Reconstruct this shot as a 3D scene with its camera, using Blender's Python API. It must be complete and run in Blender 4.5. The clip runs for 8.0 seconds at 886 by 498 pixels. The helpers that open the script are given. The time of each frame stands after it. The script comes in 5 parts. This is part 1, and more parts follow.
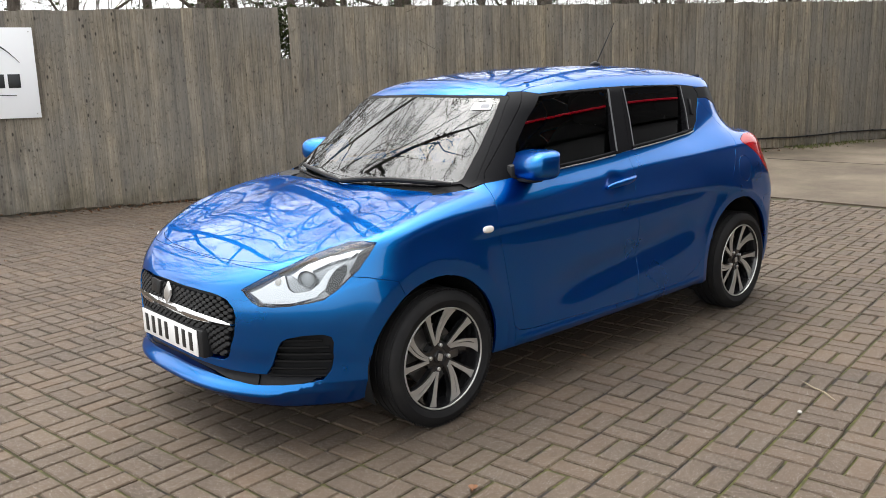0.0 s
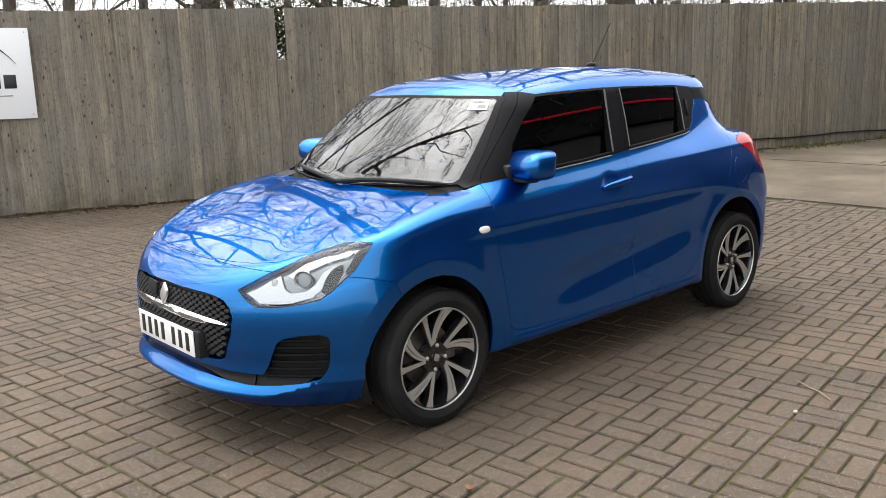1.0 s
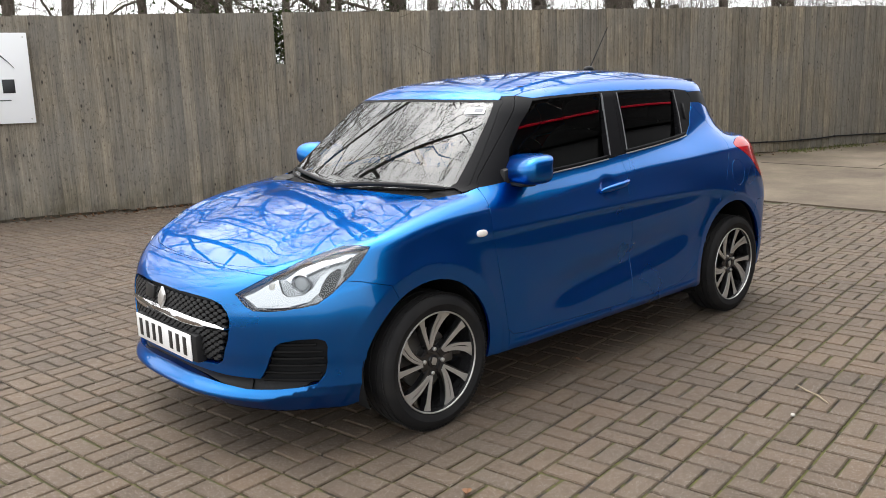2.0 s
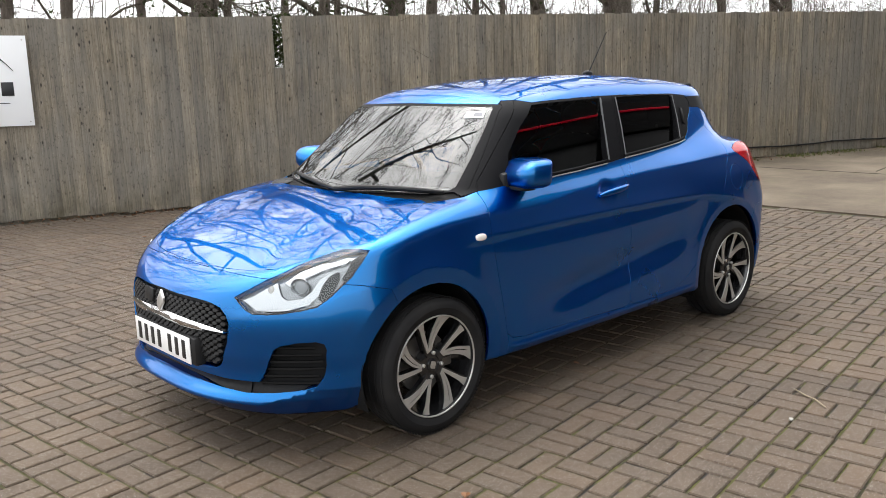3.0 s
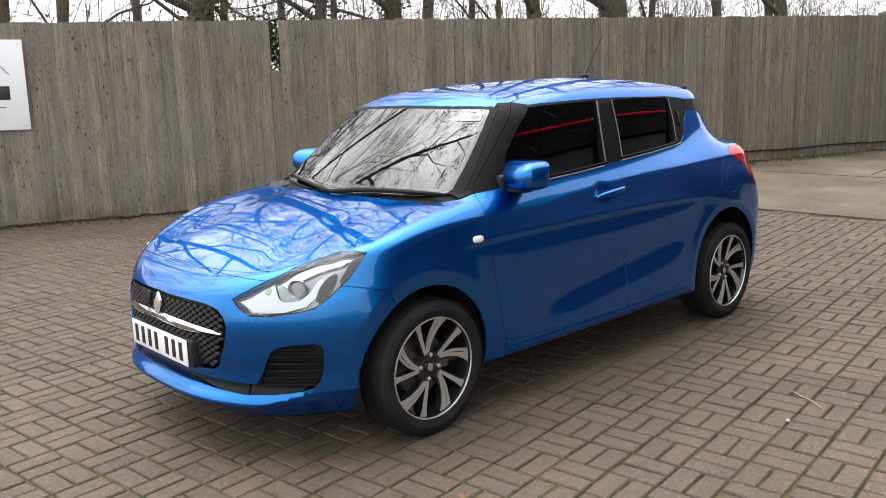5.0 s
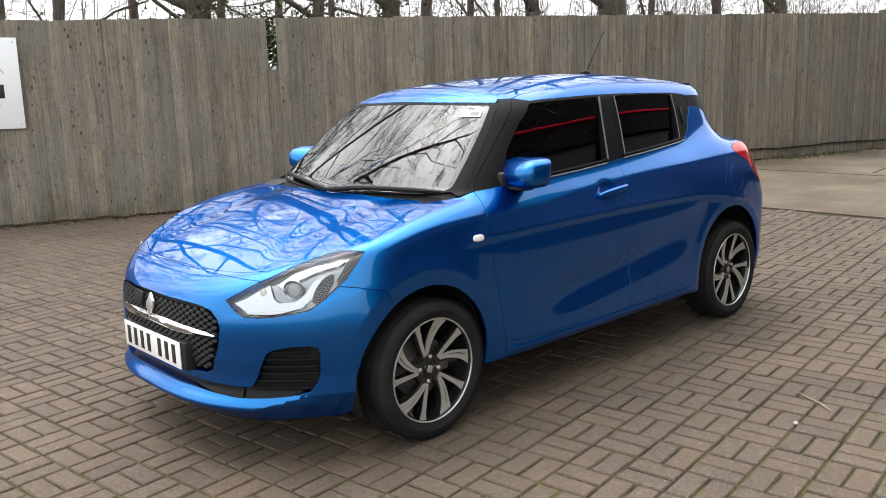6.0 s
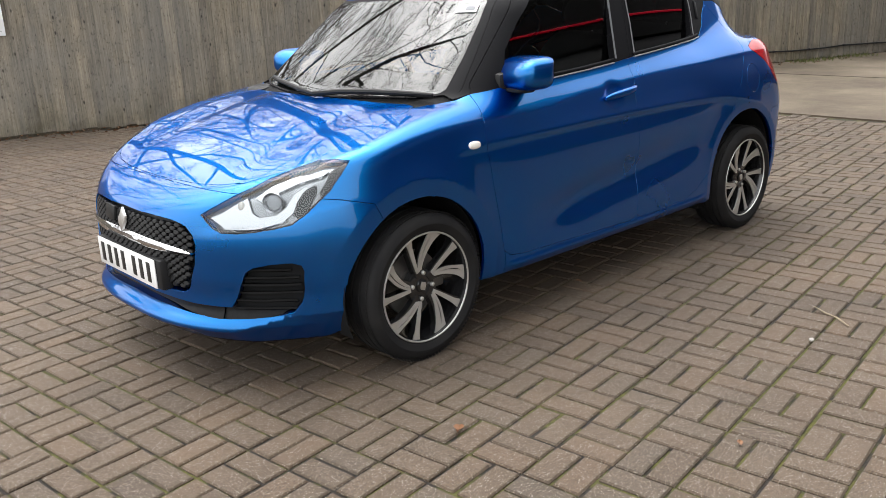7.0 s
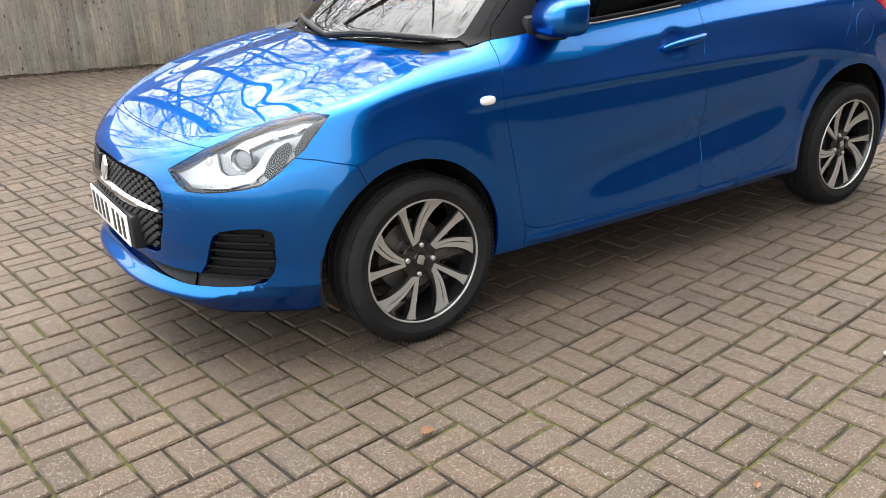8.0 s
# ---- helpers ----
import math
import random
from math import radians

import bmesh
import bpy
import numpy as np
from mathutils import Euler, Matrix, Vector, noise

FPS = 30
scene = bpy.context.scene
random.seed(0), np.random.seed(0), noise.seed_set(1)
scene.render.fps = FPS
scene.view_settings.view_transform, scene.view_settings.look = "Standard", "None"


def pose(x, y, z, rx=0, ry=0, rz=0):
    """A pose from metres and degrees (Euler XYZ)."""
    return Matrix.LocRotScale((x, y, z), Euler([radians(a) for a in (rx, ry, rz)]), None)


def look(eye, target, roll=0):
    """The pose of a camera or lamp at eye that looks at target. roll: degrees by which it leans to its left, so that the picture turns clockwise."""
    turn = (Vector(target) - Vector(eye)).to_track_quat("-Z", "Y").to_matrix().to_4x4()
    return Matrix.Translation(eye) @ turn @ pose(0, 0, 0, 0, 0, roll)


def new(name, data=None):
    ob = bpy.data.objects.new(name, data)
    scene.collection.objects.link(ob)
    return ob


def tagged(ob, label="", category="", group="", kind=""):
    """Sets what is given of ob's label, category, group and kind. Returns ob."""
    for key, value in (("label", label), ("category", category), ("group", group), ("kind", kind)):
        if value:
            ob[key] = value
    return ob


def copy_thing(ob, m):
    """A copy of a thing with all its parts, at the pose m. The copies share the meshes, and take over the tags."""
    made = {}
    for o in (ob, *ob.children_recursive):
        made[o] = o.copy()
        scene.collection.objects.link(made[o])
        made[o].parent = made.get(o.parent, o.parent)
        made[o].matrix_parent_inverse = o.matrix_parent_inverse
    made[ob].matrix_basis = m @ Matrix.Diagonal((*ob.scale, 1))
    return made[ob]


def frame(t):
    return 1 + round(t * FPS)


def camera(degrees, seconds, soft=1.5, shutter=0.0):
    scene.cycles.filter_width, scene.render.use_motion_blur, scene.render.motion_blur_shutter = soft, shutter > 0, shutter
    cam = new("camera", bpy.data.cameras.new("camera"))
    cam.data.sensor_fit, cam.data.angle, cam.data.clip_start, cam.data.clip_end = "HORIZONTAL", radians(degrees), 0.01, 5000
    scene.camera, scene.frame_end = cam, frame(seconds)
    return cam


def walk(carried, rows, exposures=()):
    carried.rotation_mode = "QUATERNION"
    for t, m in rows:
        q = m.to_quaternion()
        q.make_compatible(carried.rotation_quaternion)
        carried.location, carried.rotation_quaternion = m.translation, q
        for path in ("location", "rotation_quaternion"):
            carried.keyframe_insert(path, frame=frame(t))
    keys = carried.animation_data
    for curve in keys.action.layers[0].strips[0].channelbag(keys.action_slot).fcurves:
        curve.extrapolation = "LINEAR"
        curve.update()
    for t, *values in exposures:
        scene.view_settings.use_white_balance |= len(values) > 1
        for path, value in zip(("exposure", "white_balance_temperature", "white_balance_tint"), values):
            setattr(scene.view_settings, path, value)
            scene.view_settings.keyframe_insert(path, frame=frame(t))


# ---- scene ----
cam = camera(55.5, 8.0, soft=0.6)
PATH = [
    (0, (2.232, 3.337, 1.462), (0.922, 1.882, 1.052), -1.8),
    (0.5, (2.231, 3.34, 1.46), (0.918, 1.888, 1.048), -1.8),
    (1, (2.234, 3.341, 1.462), (0.918, 1.891, 1.053), -1.8),
    (1.5, (2.229, 3.349, 1.461), (0.912, 1.899, 1.056), -1.9),
    (3, (2.237, 3.349, 1.462), (0.913, 1.901, 1.071), -1.7),
    (3.5, (2.238, 3.349, 1.464), (0.913, 1.903, 1.073), -1.8),
    (4, (2.242, 3.347, 1.461), (0.914, 1.903, 1.074), -1.7),
    (4.5, (2.246, 3.353, 1.458), (0.916, 1.909, 1.077), -1.7),
    (6, (2.19, 3.287, 1.435), (0.856, 1.846, 1.053), -1.8),
    (6.5, (2.128, 3.188, 1.429), (0.806, 1.74, 1.035), -2.0),
    (6.8, (2.073, 3.153, 1.415), (0.768, 1.721, 0.920), -2.2),
    (7, (1.997, 3.139, 1.377), (0.711, 1.724, 0.791), -2.4),
    (7.2, (1.896, 3.141, 1.371), (0.622, 1.737, 0.732), -2.4),
    (7.5, (1.682, 3.139, 1.353), (0.448, 1.725, 0.662), -1.8),
    (7.7, (1.579, 3.146, 1.364), (0.439, 1.662, 0.66), -2.1),
    (7.8, (1.52, 3.14, 1.353), (0.426, 1.618, 0.652), -2.2),
    (8, (1.39, 3.09, 1.337), (0.368, 1.523, 0.629), -2.2),
]
walk(cam, [(t, look(eye, target, roll)) for t, eye, target, roll in PATH],
     [(0.0, 0.54), (6.5, 0.54), (7.0, 0.62), (7.5, 0.85), (8.0, 1.06)])

# ---- light: a bright overcast sky ----
world = bpy.data.worlds.new("world")
scene.world = world
world.use_nodes = True
wn, wl = world.node_tree.nodes, world.node_tree.links
sky = wn.new("ShaderNodeTexSky")
sky.sky_type, sky.sun_disc, sky.sun_elevation, sky.sun_rotation = "NISHITA", False, radians(64), radians(187)
sky.air_density, sky.dust_density = 1.0, 6.0
pale = wn.new("ShaderNodeHueSaturation")
pale.inputs["Saturation"].default_value = 0.12
wl.new(sky.outputs["Color"], pale.inputs["Color"])
cloud = wn.new("ShaderNodeMix")
cloud.data_type, cloud.blend_type = "RGBA", "ADD"
cloud.inputs[0].default_value, cloud.inputs[7].default_value = 1.0, (5.9, 6.0, 6.1, 1)
wl.new(pale.outputs["Color"], cloud.inputs[6])
wl.new(cloud.outputs[2], wn["Background"].inputs["Color"])
wn["Background"].inputs["Strength"].default_value = 0.165
sun = new("sun", bpy.data.lights.new("sun", "SUN"))
sun.data.energy, sun.data.angle, sun.data.color = 1.35, radians(88), (1.0, 0.97, 0.93)
sun.matrix_world = look((-0.8, -5.2, 11.0), (0, 0, 0))


# ---- materials ----
def material(name, colour, rough=0.5, metal=0.0, **more):
    m = bpy.data.materials.new(name)
    m.use_nodes = True
    b = m.node_tree.nodes["Principled BSDF"]
    b.inputs["Base Color"].default_value = (*colour, 1)
    b.inputs["Roughness"].default_value = rough
    b.inputs["Metallic"].default_value = metal
    for key, value in more.items():
        b.inputs[key.replace("_", " ").title().replace("Ior", "IOR")].default_value = value
    return m


class Nodes:
    """Short ways to add nodes to a material."""

    def __init__(self, m):
        self.tree = m.node_tree
        self.bsdf = m.node_tree.nodes["Principled BSDF"]

    def add(self, kind, **inputs):
        n = self.tree.nodes.new(kind)
        for key, value in inputs.items():
            self.put(n.inputs[key.replace("_", " ")], value)
        return n

    def put(self, socket, value):
        if isinstance(value, bpy.types.NodeSocket):
            self.tree.links.new(value, socket)
        else:
            socket.default_value = value

    def place(self, scale=(1, 1, 1)):
        return self.add("ShaderNodeMapping", Vector=self.add("ShaderNodeTexCoord").outputs["Object"], Scale=scale).outputs[0]

    def ground_place(self):
        return self.add("ShaderNodeNewGeometry").outputs["Position"]

    def noise(self, at, scale, detail=4.0, rough=0.55):
        return self.add("ShaderNodeTexNoise", Vector=at, Scale=scale, Detail=detail, Roughness=rough).outputs["Fac"]

    def ramp(self, fac, *stops):
        n = self.add("ShaderNodeValToRGB", Fac=fac)
        while len(n.color_ramp.elements) < len(stops):
            n.color_ramp.elements.new(0.5)
        for e, (at, c) in zip(n.color_ramp.elements, stops):
            e.position, e.color = at, (*c, 1) if isinstance(c, tuple) else (c, c, c, 1)
        return n.outputs["Color"]

    def mix(self, fac, a, b, how="MIX"):
        n = self.tree.nodes.new("ShaderNodeMix")
        n.data_type, n.blend_type = "RGBA", how
        for i, v in ((0, fac), (6, a), (7, b)):
            self.put(n.inputs[i], (*v, 1) if isinstance(v, tuple) and len(v) == 3 else v)
        return n.outputs[2]

    def random(self):
        return self.add("ShaderNodeObjectInfo").outputs["Random"]

    def island(self):
        return self.add("ShaderNodeNewGeometry").outputs["Random Per Island"]

    def bump(self, height, strength, distance):
        self.put(self.bsdf.inputs["Normal"], self.add("ShaderNodeBump", Height=height, Strength=strength, Distance=distance).outputs[0])

    def colour(self, c):
        self.put(self.bsdf.inputs["Base Color"], c)

    def rough(self, r):
        self.put(self.bsdf.inputs["Roughness"], r)


def paint_material():
    """Metallic paint: a bright flake layer over a deep blue ground, both under clear lacquer."""
    m = material("blue_metallic_paint", (0.0001, 0.235, 0.65), 0.30, 1.0, coat_weight=1.0, coat_roughness=0.010, coat_ior=1.38, specular_tint=(0.08, 0.5, 1.0, 1.0))
    n = Nodes(m)
    at = n.place()
    n.colour(n.mix(n.noise(at, 700.0, 2.0), (0.0001, 0.225, 0.62), (0.0002, 0.245, 0.68)))
    n.rough(n.ramp(n.noise(at, 3.0), (0.3, 0.27), (0.7, 0.31)))
    deep = n.add("ShaderNodeBsdfPrincipled")
    for key, value in (("Base Color", (0.0001, 0.005, 0.100, 1)), ("Roughness", 0.6), ("Specular IOR Level", 0.0), ("Coat Weight", 1.0), ("Coat Roughness", 0.010), ("Coat IOR", 1.38)):
        deep.inputs[key].default_value = value
    both_layers = n.tree.nodes.new("ShaderNodeMixShader")
    both_layers.inputs[0].default_value = 0.50
    n.tree.links.new(n.bsdf.outputs[0], both_layers.inputs[1])
    n.tree.links.new(deep.outputs[0], both_layers.inputs[2])
    n.tree.links.new(both_layers.outputs[0], n.tree.nodes["Material Output"].inputs["Surface"])
    return m


def glass_material(name, tint, ior):
    m = bpy.data.materials.new(name)
    m.use_nodes = True
    nodes, links = m.node_tree.nodes, m.node_tree.links
    nodes.remove(nodes["Principled BSDF"])
    clear, gloss, mix, fres = (nodes.new("ShaderNode" + k) for k in ("BsdfTransparent", "BsdfGlossy", "MixShader", "Fresnel"))
    clear.inputs["Color"].default_value = (*tint, 1)
    gloss.inputs["Roughness"].default_value = 0.004
    fres.inputs["IOR"].default_value = ior
    links.new(fres.outputs[0], mix.inputs[0])
    links.new(clear.outputs[0], mix.inputs[1])
    links.new(gloss.outputs[0], mix.inputs[2])
    links.new(mix.outputs[0], nodes["Material Output"].inputs["Surface"])
    return m


def plastic_material(name, grey, rough, grain=600.0, strength=0.15):
    m = material(name, (grey, grey, grey * 1.03), rough, specular_ior_level=0.14)
    n = Nodes(m)
    at = n.place()
    n.rough(n.ramp(n.noise(at, 6.0), (0.3, rough * 0.85), (0.7, min(1.0, rough * 1.15))))
    n.bump(n.noise(at, grain, 2.0), strength, 0.0006)
    return m


def rubber_material():
    m = material("tyre_rubber", (0.012, 0.012, 0.013), 0.75, specular_ior_level=0.25)
    n = Nodes(m)
    at = n.place()
    n.colour(n.ramp(n.noise(at, 9.0), (0.35, (0.008, 0.008, 0.009)), (0.75, (0.016, 0.0155, 0.015))))
    n.bump(n.noise(at, 220.0, 2.0), 0.2, 0.001)
    return m


def block_material():
    """Concrete paving blocks: grey-brown with pale stone flecks, each a little different."""
    m = material("concrete_block", (0.2, 0.17, 0.15), 0.88)
    n = Nodes(m)
    at = n.ground_place()
    own = n.mix(0.5, n.random(), n.island())
    base = n.ramp(own, (0.15, (0.078, 0.057, 0.040)), (0.40, (0.094, 0.069, 0.048)), (0.55, (0.106, 0.074, 0.049)), (0.68, (0.086, 0.066, 0.048)), (0.88, (0.116, 0.081, 0.053)))
    stain = n.ramp(n.noise(at, 1.1, 5.0), (0.32, (0.64, 0.63, 0.62)), (0.68, (0.99, 0.975, 0.945)))
    base = n.mix(1.0, base, stain, "MULTIPLY")
    grit = n.ramp(n.noise(at, 260.0, 3.0), (0.32, (0.50, 0.48, 0.47)), (0.66, (1.42, 1.40, 1.38)))
    base = n.mix(0.9, base, grit, "MULTIPLY")
    cell = n.add("ShaderNodeTexVoronoi", Vector=at, Scale=190.0)
    seed = n.add("ShaderNodeSeparateColor", Color=cell.outputs["Color"]).outputs[0]
    near = n.ramp(cell.outputs["Distance"], (0.20, 1.0), (0.38, 0.0))
    some = n.ramp(seed, (0.55, 0.0), (0.85, 1.0))
    fleck = n.mix(1.0, near, some, "MULTIPLY")
    base = n.mix(fleck, base, (0.38, 0.35, 0.30))
    rust = n.ramp(n.noise(at, 2.6, 6.0, 0.65), (0.66, 0.0), (0.78, 0.55))
    base = n.mix(rust, base, (0.235, 0.135, 0.095))
    n.colour(base)
    n.rough(n.ramp(n.noise(at, 30.0), (0.3, 0.80), (0.7, 0.95)))
    n.bump(n.mix(0.35, n.noise(at, 320.0, 3.0, 0.6), n.noise(at, 45.0, 3.0)), 0.55, 0.003)
    return m


def joint_material():
    """Sand and dirt in the joints, mossy in drifts."""
    m = material("sandy_mossy_joint", (0.06, 0.05, 0.04), 0.97)
    n = Nodes(m)
    at = n.ground_place()
    dirt = n.ramp(n.noise(at, 40.0, 5.0), (0.3, (0.006, 0.0045, 0.003)), (0.7, (0.020, 0.014, 0.009)))
    moss = n.ramp(n.noise(at, 55.0, 4.0), (0.3, (0.026, 0.027, 0.004)), (0.7, (0.074, 0.070, 0.010)))
    drift = n.noise(at, 1.3, 3.0)
    clump = n.noise(at, 9.0, 4.0)
    where = n.ramp(n.mix(0.55, drift, clump), (0.44, 0.0), (0.51, 1.0))
    xyz = n.add("ShaderNodeSeparateXYZ", Vector=at)
    near = n.add("ShaderNodeMapRange", Value=xyz.outputs[1])
    near.inputs[1].default_value, near.inputs[2].default_value = -2.5, 0.6
    where = n.mix(1.0, where, near.outputs[0], "MULTIPLY")
    n.colour(n.mix(where, dirt, moss))
    n.bump(n.noise(at, 120.0, 4.0), 0.8, 0.006)
    return m


def wood_material(name, dark, mid, pale):
    """Weathered softwood, grain along z."""
    m = material(name, mid, 0.9)
    n = Nodes(m)
    at = n.ground_place()
    shift = n.add("ShaderNodeMath", Value=n.random()).outputs[0]
    n.tree.nodes[-1].operation = "MULTIPLY"
    n.tree.nodes[-1].inputs[1].default_value = 37.0
    spot = n.add("ShaderNodeCombineXYZ", X=shift, Y=shift, Z=shift).outputs[0]
    moved = n.tree.nodes.new("ShaderNodeVectorMath")
    n.put(moved.inputs[0], at)
    n.put(moved.inputs[1], spot)
    def long(scale, across):
        return n.add("ShaderNodeMapping", Vector=moved.outputs[0], Scale=(across, across, scale)).outputs[0]
    grain = n.noise(long(1.0, 34.0), 2.2, 6.0, 0.65)
    streak = n.noise(long(0.35, 7.0), 1.6, 4.0)
    c = n.ramp(grain, (0.25, dark), (0.5, mid), (0.8, pale))
    tone = n.ramp(n.random(), (0.0, (0.72, 0.72, 0.73)), (0.35, (0.95, 0.95, 0.94)), (0.7, (1.06, 1.05, 1.02)), (1.0, (1.24, 1.21, 1.14)))
    c = n.mix(1.0, c, tone, "MULTIPLY")
    c = n.mix(1.0, c, n.ramp(streak, (0.3, (0.72, 0.72, 0.74)), (0.7, (1.15, 1.12, 1.05))), "MULTIPLY")
    c = n.mix(1.0, c, n.ramp(n.noise(long(3.0, 6.0), 1.4, 5.0, 0.6), (0.30, (0.80, 0.80, 0.81)), (0.72, (1.18, 1.17, 1.14))), "MULTIPLY")
    grey = n.ramp(n.noise(at, 0.9, 5.0, 0.6), (0.40, 0.0), (0.62, 0.75))
    c = n.mix(grey, c, n.mix(0.6, c, (0.205, 0.198, 0.182)))
    scar = n.noise(long(9.0, 16.0), 2.5, 3.0, 0.7)
    c = n.mix(1.0, c, n.ramp(scar, (0.30, (0.52, 0.50, 0.48)), (0.44, (1.0, 1.0, 1.0)), (0.64, (1.0, 1.0, 1.0)), (0.74, (1.5, 1.48, 1.42))), "MULTIPLY")
    knot = n.add("ShaderNodeTexVoronoi", Vector=long(6.0, 13.0), Scale=1.0)
    few = n.ramp(n.add("ShaderNodeSeparateColor", Color=knot.outputs["Color"]).outputs[1], (0.62, 0.0), (0.66, 1.0))
    spotk = n.mix(1.0, n.ramp(knot.outputs["Distance"], (0.08, 1.0), (0.17, 0.0)), few, "MULTIPLY")
    c = n.mix(spotk, c, tuple(v * 0.42 for v in dark))
    z = n.add("ShaderNodeSeparateXYZ", Vector=at).outputs[2]
    foot = n.add("ShaderNodeMapRange", Value=n.add("ShaderNodeMath", Value=z).outputs[0])
    n.tree.nodes[-2].inputs[1].default_value = 0.0
    foot.inputs[1].default_value, foot.inputs[2].default_value, foot.inputs[3].default_value, foot.inputs[4].default_value = 0.0, 0.5, 1.0, 0.0
    alga = n.mix(1.0, n.ramp(n.noise(at, 3.2, 5.0), (0.40, 0.0), (0.7, 0.8)), foot.outputs[0], "MULTIPLY")
    c = n.mix(alga, c, (0.060, 0.052, 0.026))
    n.colour(c)
    n.rough(n.ramp(grain, (0.3, 0.95), (0.7, 0.82)))
    n.bump(grain, 0.5, 0.003)
    return m


def concrete_material():
    m = material("worn_concrete", (0.3, 0.27, 0.23), 0.92)
    n = Nodes(m)
    at = n.ground_place()
    c = n.ramp(n.noise(at, 0.8, 7.0, 0.62), (0.30, (0.062, 0.046, 0.031)), (0.5, (0.112, 0.088, 0.060)), (0.70, (0.175, 0.142, 0.104)))
    c = n.mix(0.6, c, n.ramp(n.noise(at, 150.0, 3.0), (0.3, (0.75, 0.74, 0.73)), (0.7, (1.18, 1.17, 1.16))), "MULTIPLY")
    c = n.mix(n.ramp(n.noise(at, 2.3, 5.0), (0.60, 0.0), (0.72, 0.4)), c, (0.14, 0.13, 0.07))
    n.colour(c)
    n.bump(n.mix(0.5, n.noise(at, 60.0, 5.0), n.noise(at, 6.0, 6.0, 0.7)), 0.8, 0.012)
    return m


def earth_material():
    m = material("leafy_earth", (0.05, 0.04, 0.03), 0.95)
    n = Nodes(m)
    at = n.ground_place()
    n.colour(n.ramp(n.noise(at, 6.0, 6.0, 0.65), (0.3, (0.030, 0.023, 0.015)), (0.55, (0.065, 0.048, 0.030)), (0.75, (0.10, 0.07, 0.04))))
    n.bump(n.noise(at, 25.0, 5.0), 0.8, 0.03)
    return m


def bark_material():
    m = material("grey_brown_bark", (0.09, 0.075, 0.06), 0.95)
    n = Nodes(m)
    at = n.ground_place()
    long = n.add("ShaderNodeMapping", Vector=at, Scale=(9, 9, 1.6)).outputs[0]
    g = n.noise(long, 3.0, 6.0, 0.65)
    c = n.ramp(g, (0.3, (0.053, 0.043, 0.034)), (0.55, (0.128, 0.105, 0.084)), (0.8, (0.195, 0.165, 0.135)))
    c = n.mix(n.ramp(n.noise(at, 1.2), (0.52, 0.0), (0.7, 0.5)), c, (0.075, 0.085, 0.035))
    n.colour(c)
    n.bump(g, 0.8, 0.02)
    return m


def leaf_material(name, a, b):
    m = material(name, a, 0.55)
    n = Nodes(m)
    n.colour(n.mix(n.island(), a, b))
    return m


BLUE = paint_material()
SCREEN = glass_material("windscreen_glass", (0.34, 0.40, 0.38), 1.60)
WINDOW = glass_material("side_glass", (0.40, 0.44, 0.43), 1.50)
PRIVACY = glass_material("privacy_glass", (0.06, 0.065, 0.07), 1.50)
LENS = glass_material("clear_lens", (0.93, 0.95, 0.96), 1.45)
GLOSS_BLACK = material("gloss_black", (0.008, 0.008, 0.009), 0.14, coat_weight=0.4, coat_roughness=0.05)
FRAME_BLACK = material("satin_black_frame", (0.006, 0.006, 0.007), 0.42, specular_ior_level=0.05)
TRIM = plastic_material("black_trim_plastic", 0.018, 0.42)
COWL = plastic_material("grained_black_plastic", 0.006, 0.75)
UNDER = plastic_material("dark_underbody", 0.010, 0.8)
CABIN = plastic_material("dark_cabin_plastic", 0.022, 0.6)
FABRIC = plastic_material("charcoal_seat_fabric", 0.030, 0.9, 900.0, 0.5)
SEAL_GREY = material("grey_seal_rubber", (0.10, 0.105, 0.11), 0.45)
CHROME = material("chrome", (0.58, 0.58, 0.59), 0.08, 1.0)
SATIN = material("satin_silver", (0.60, 0.59, 0.57), 0.34, 0.8)
MACHINED = material("machined_alloy", (0.56, 0.55, 0.53), 0.36, 0.70)
DARK_ALLOY = material("black_alloy_lacquer", (0.010, 0.010, 0.011), 0.22, coat_weight=0.5)
STEEL = material("brake_steel", (0.22, 0.21, 0.20), 0.45, 0.9)
RUBBER = rubber_material()
REFLECTOR = material("lamp_reflector", (0.55, 0.56, 0.57), 0.22, 0.8)
RED_LENS = material("red_lamp_lens", (0.36, 0.004, 0.009), 0.12, specular_ior_level=0.3)
CLEAR_BULB = material("frosted_clear_lens", (0.75, 0.72, 0.66), 0.12, coat_weight=1.0)
PLATE_WHITE = material("plate_white", (0.78, 0.78, 0.77), 0.35, coat_weight=0.4)
PLATE_BLACK = material("plate_black", (0.012, 0.012, 0.012), 0.4)
SIGN_WHITE = material("sign_white", (0.86, 0.87, 0.88), 0.4)
SIGN_BLACK = material("sign_black", (0.015, 0.016, 0.018), 0.45)
STICKER_GREY = material("sticker_grey", (0.17, 0.18, 0.19), 0.5)
BLOCK = block_material()
JOINT = joint_material()
BOARD = wood_material("weathered_fence_board", (0.105, 0.090, 0.070), (0.228, 0.201, 0.160), (0.365, 0.328, 0.268))
DARK_TIMBER = wood_material("dark_timber", (0.045, 0.036, 0.026), (0.085, 0.068, 0.050), (0.13, 0.105, 0.08))
CONCRETE = concrete_material()
EARTH = earth_material()
BARK = bark_material()
IVY = leaf_material("ivy_leaf", (0.030, 0.050, 0.012), (0.085, 0.11, 0.030))
DRY_LEAF = leaf_material("dry_brown_leaf", (0.14, 0.055, 0.022), (0.22, 0.11, 0.05))
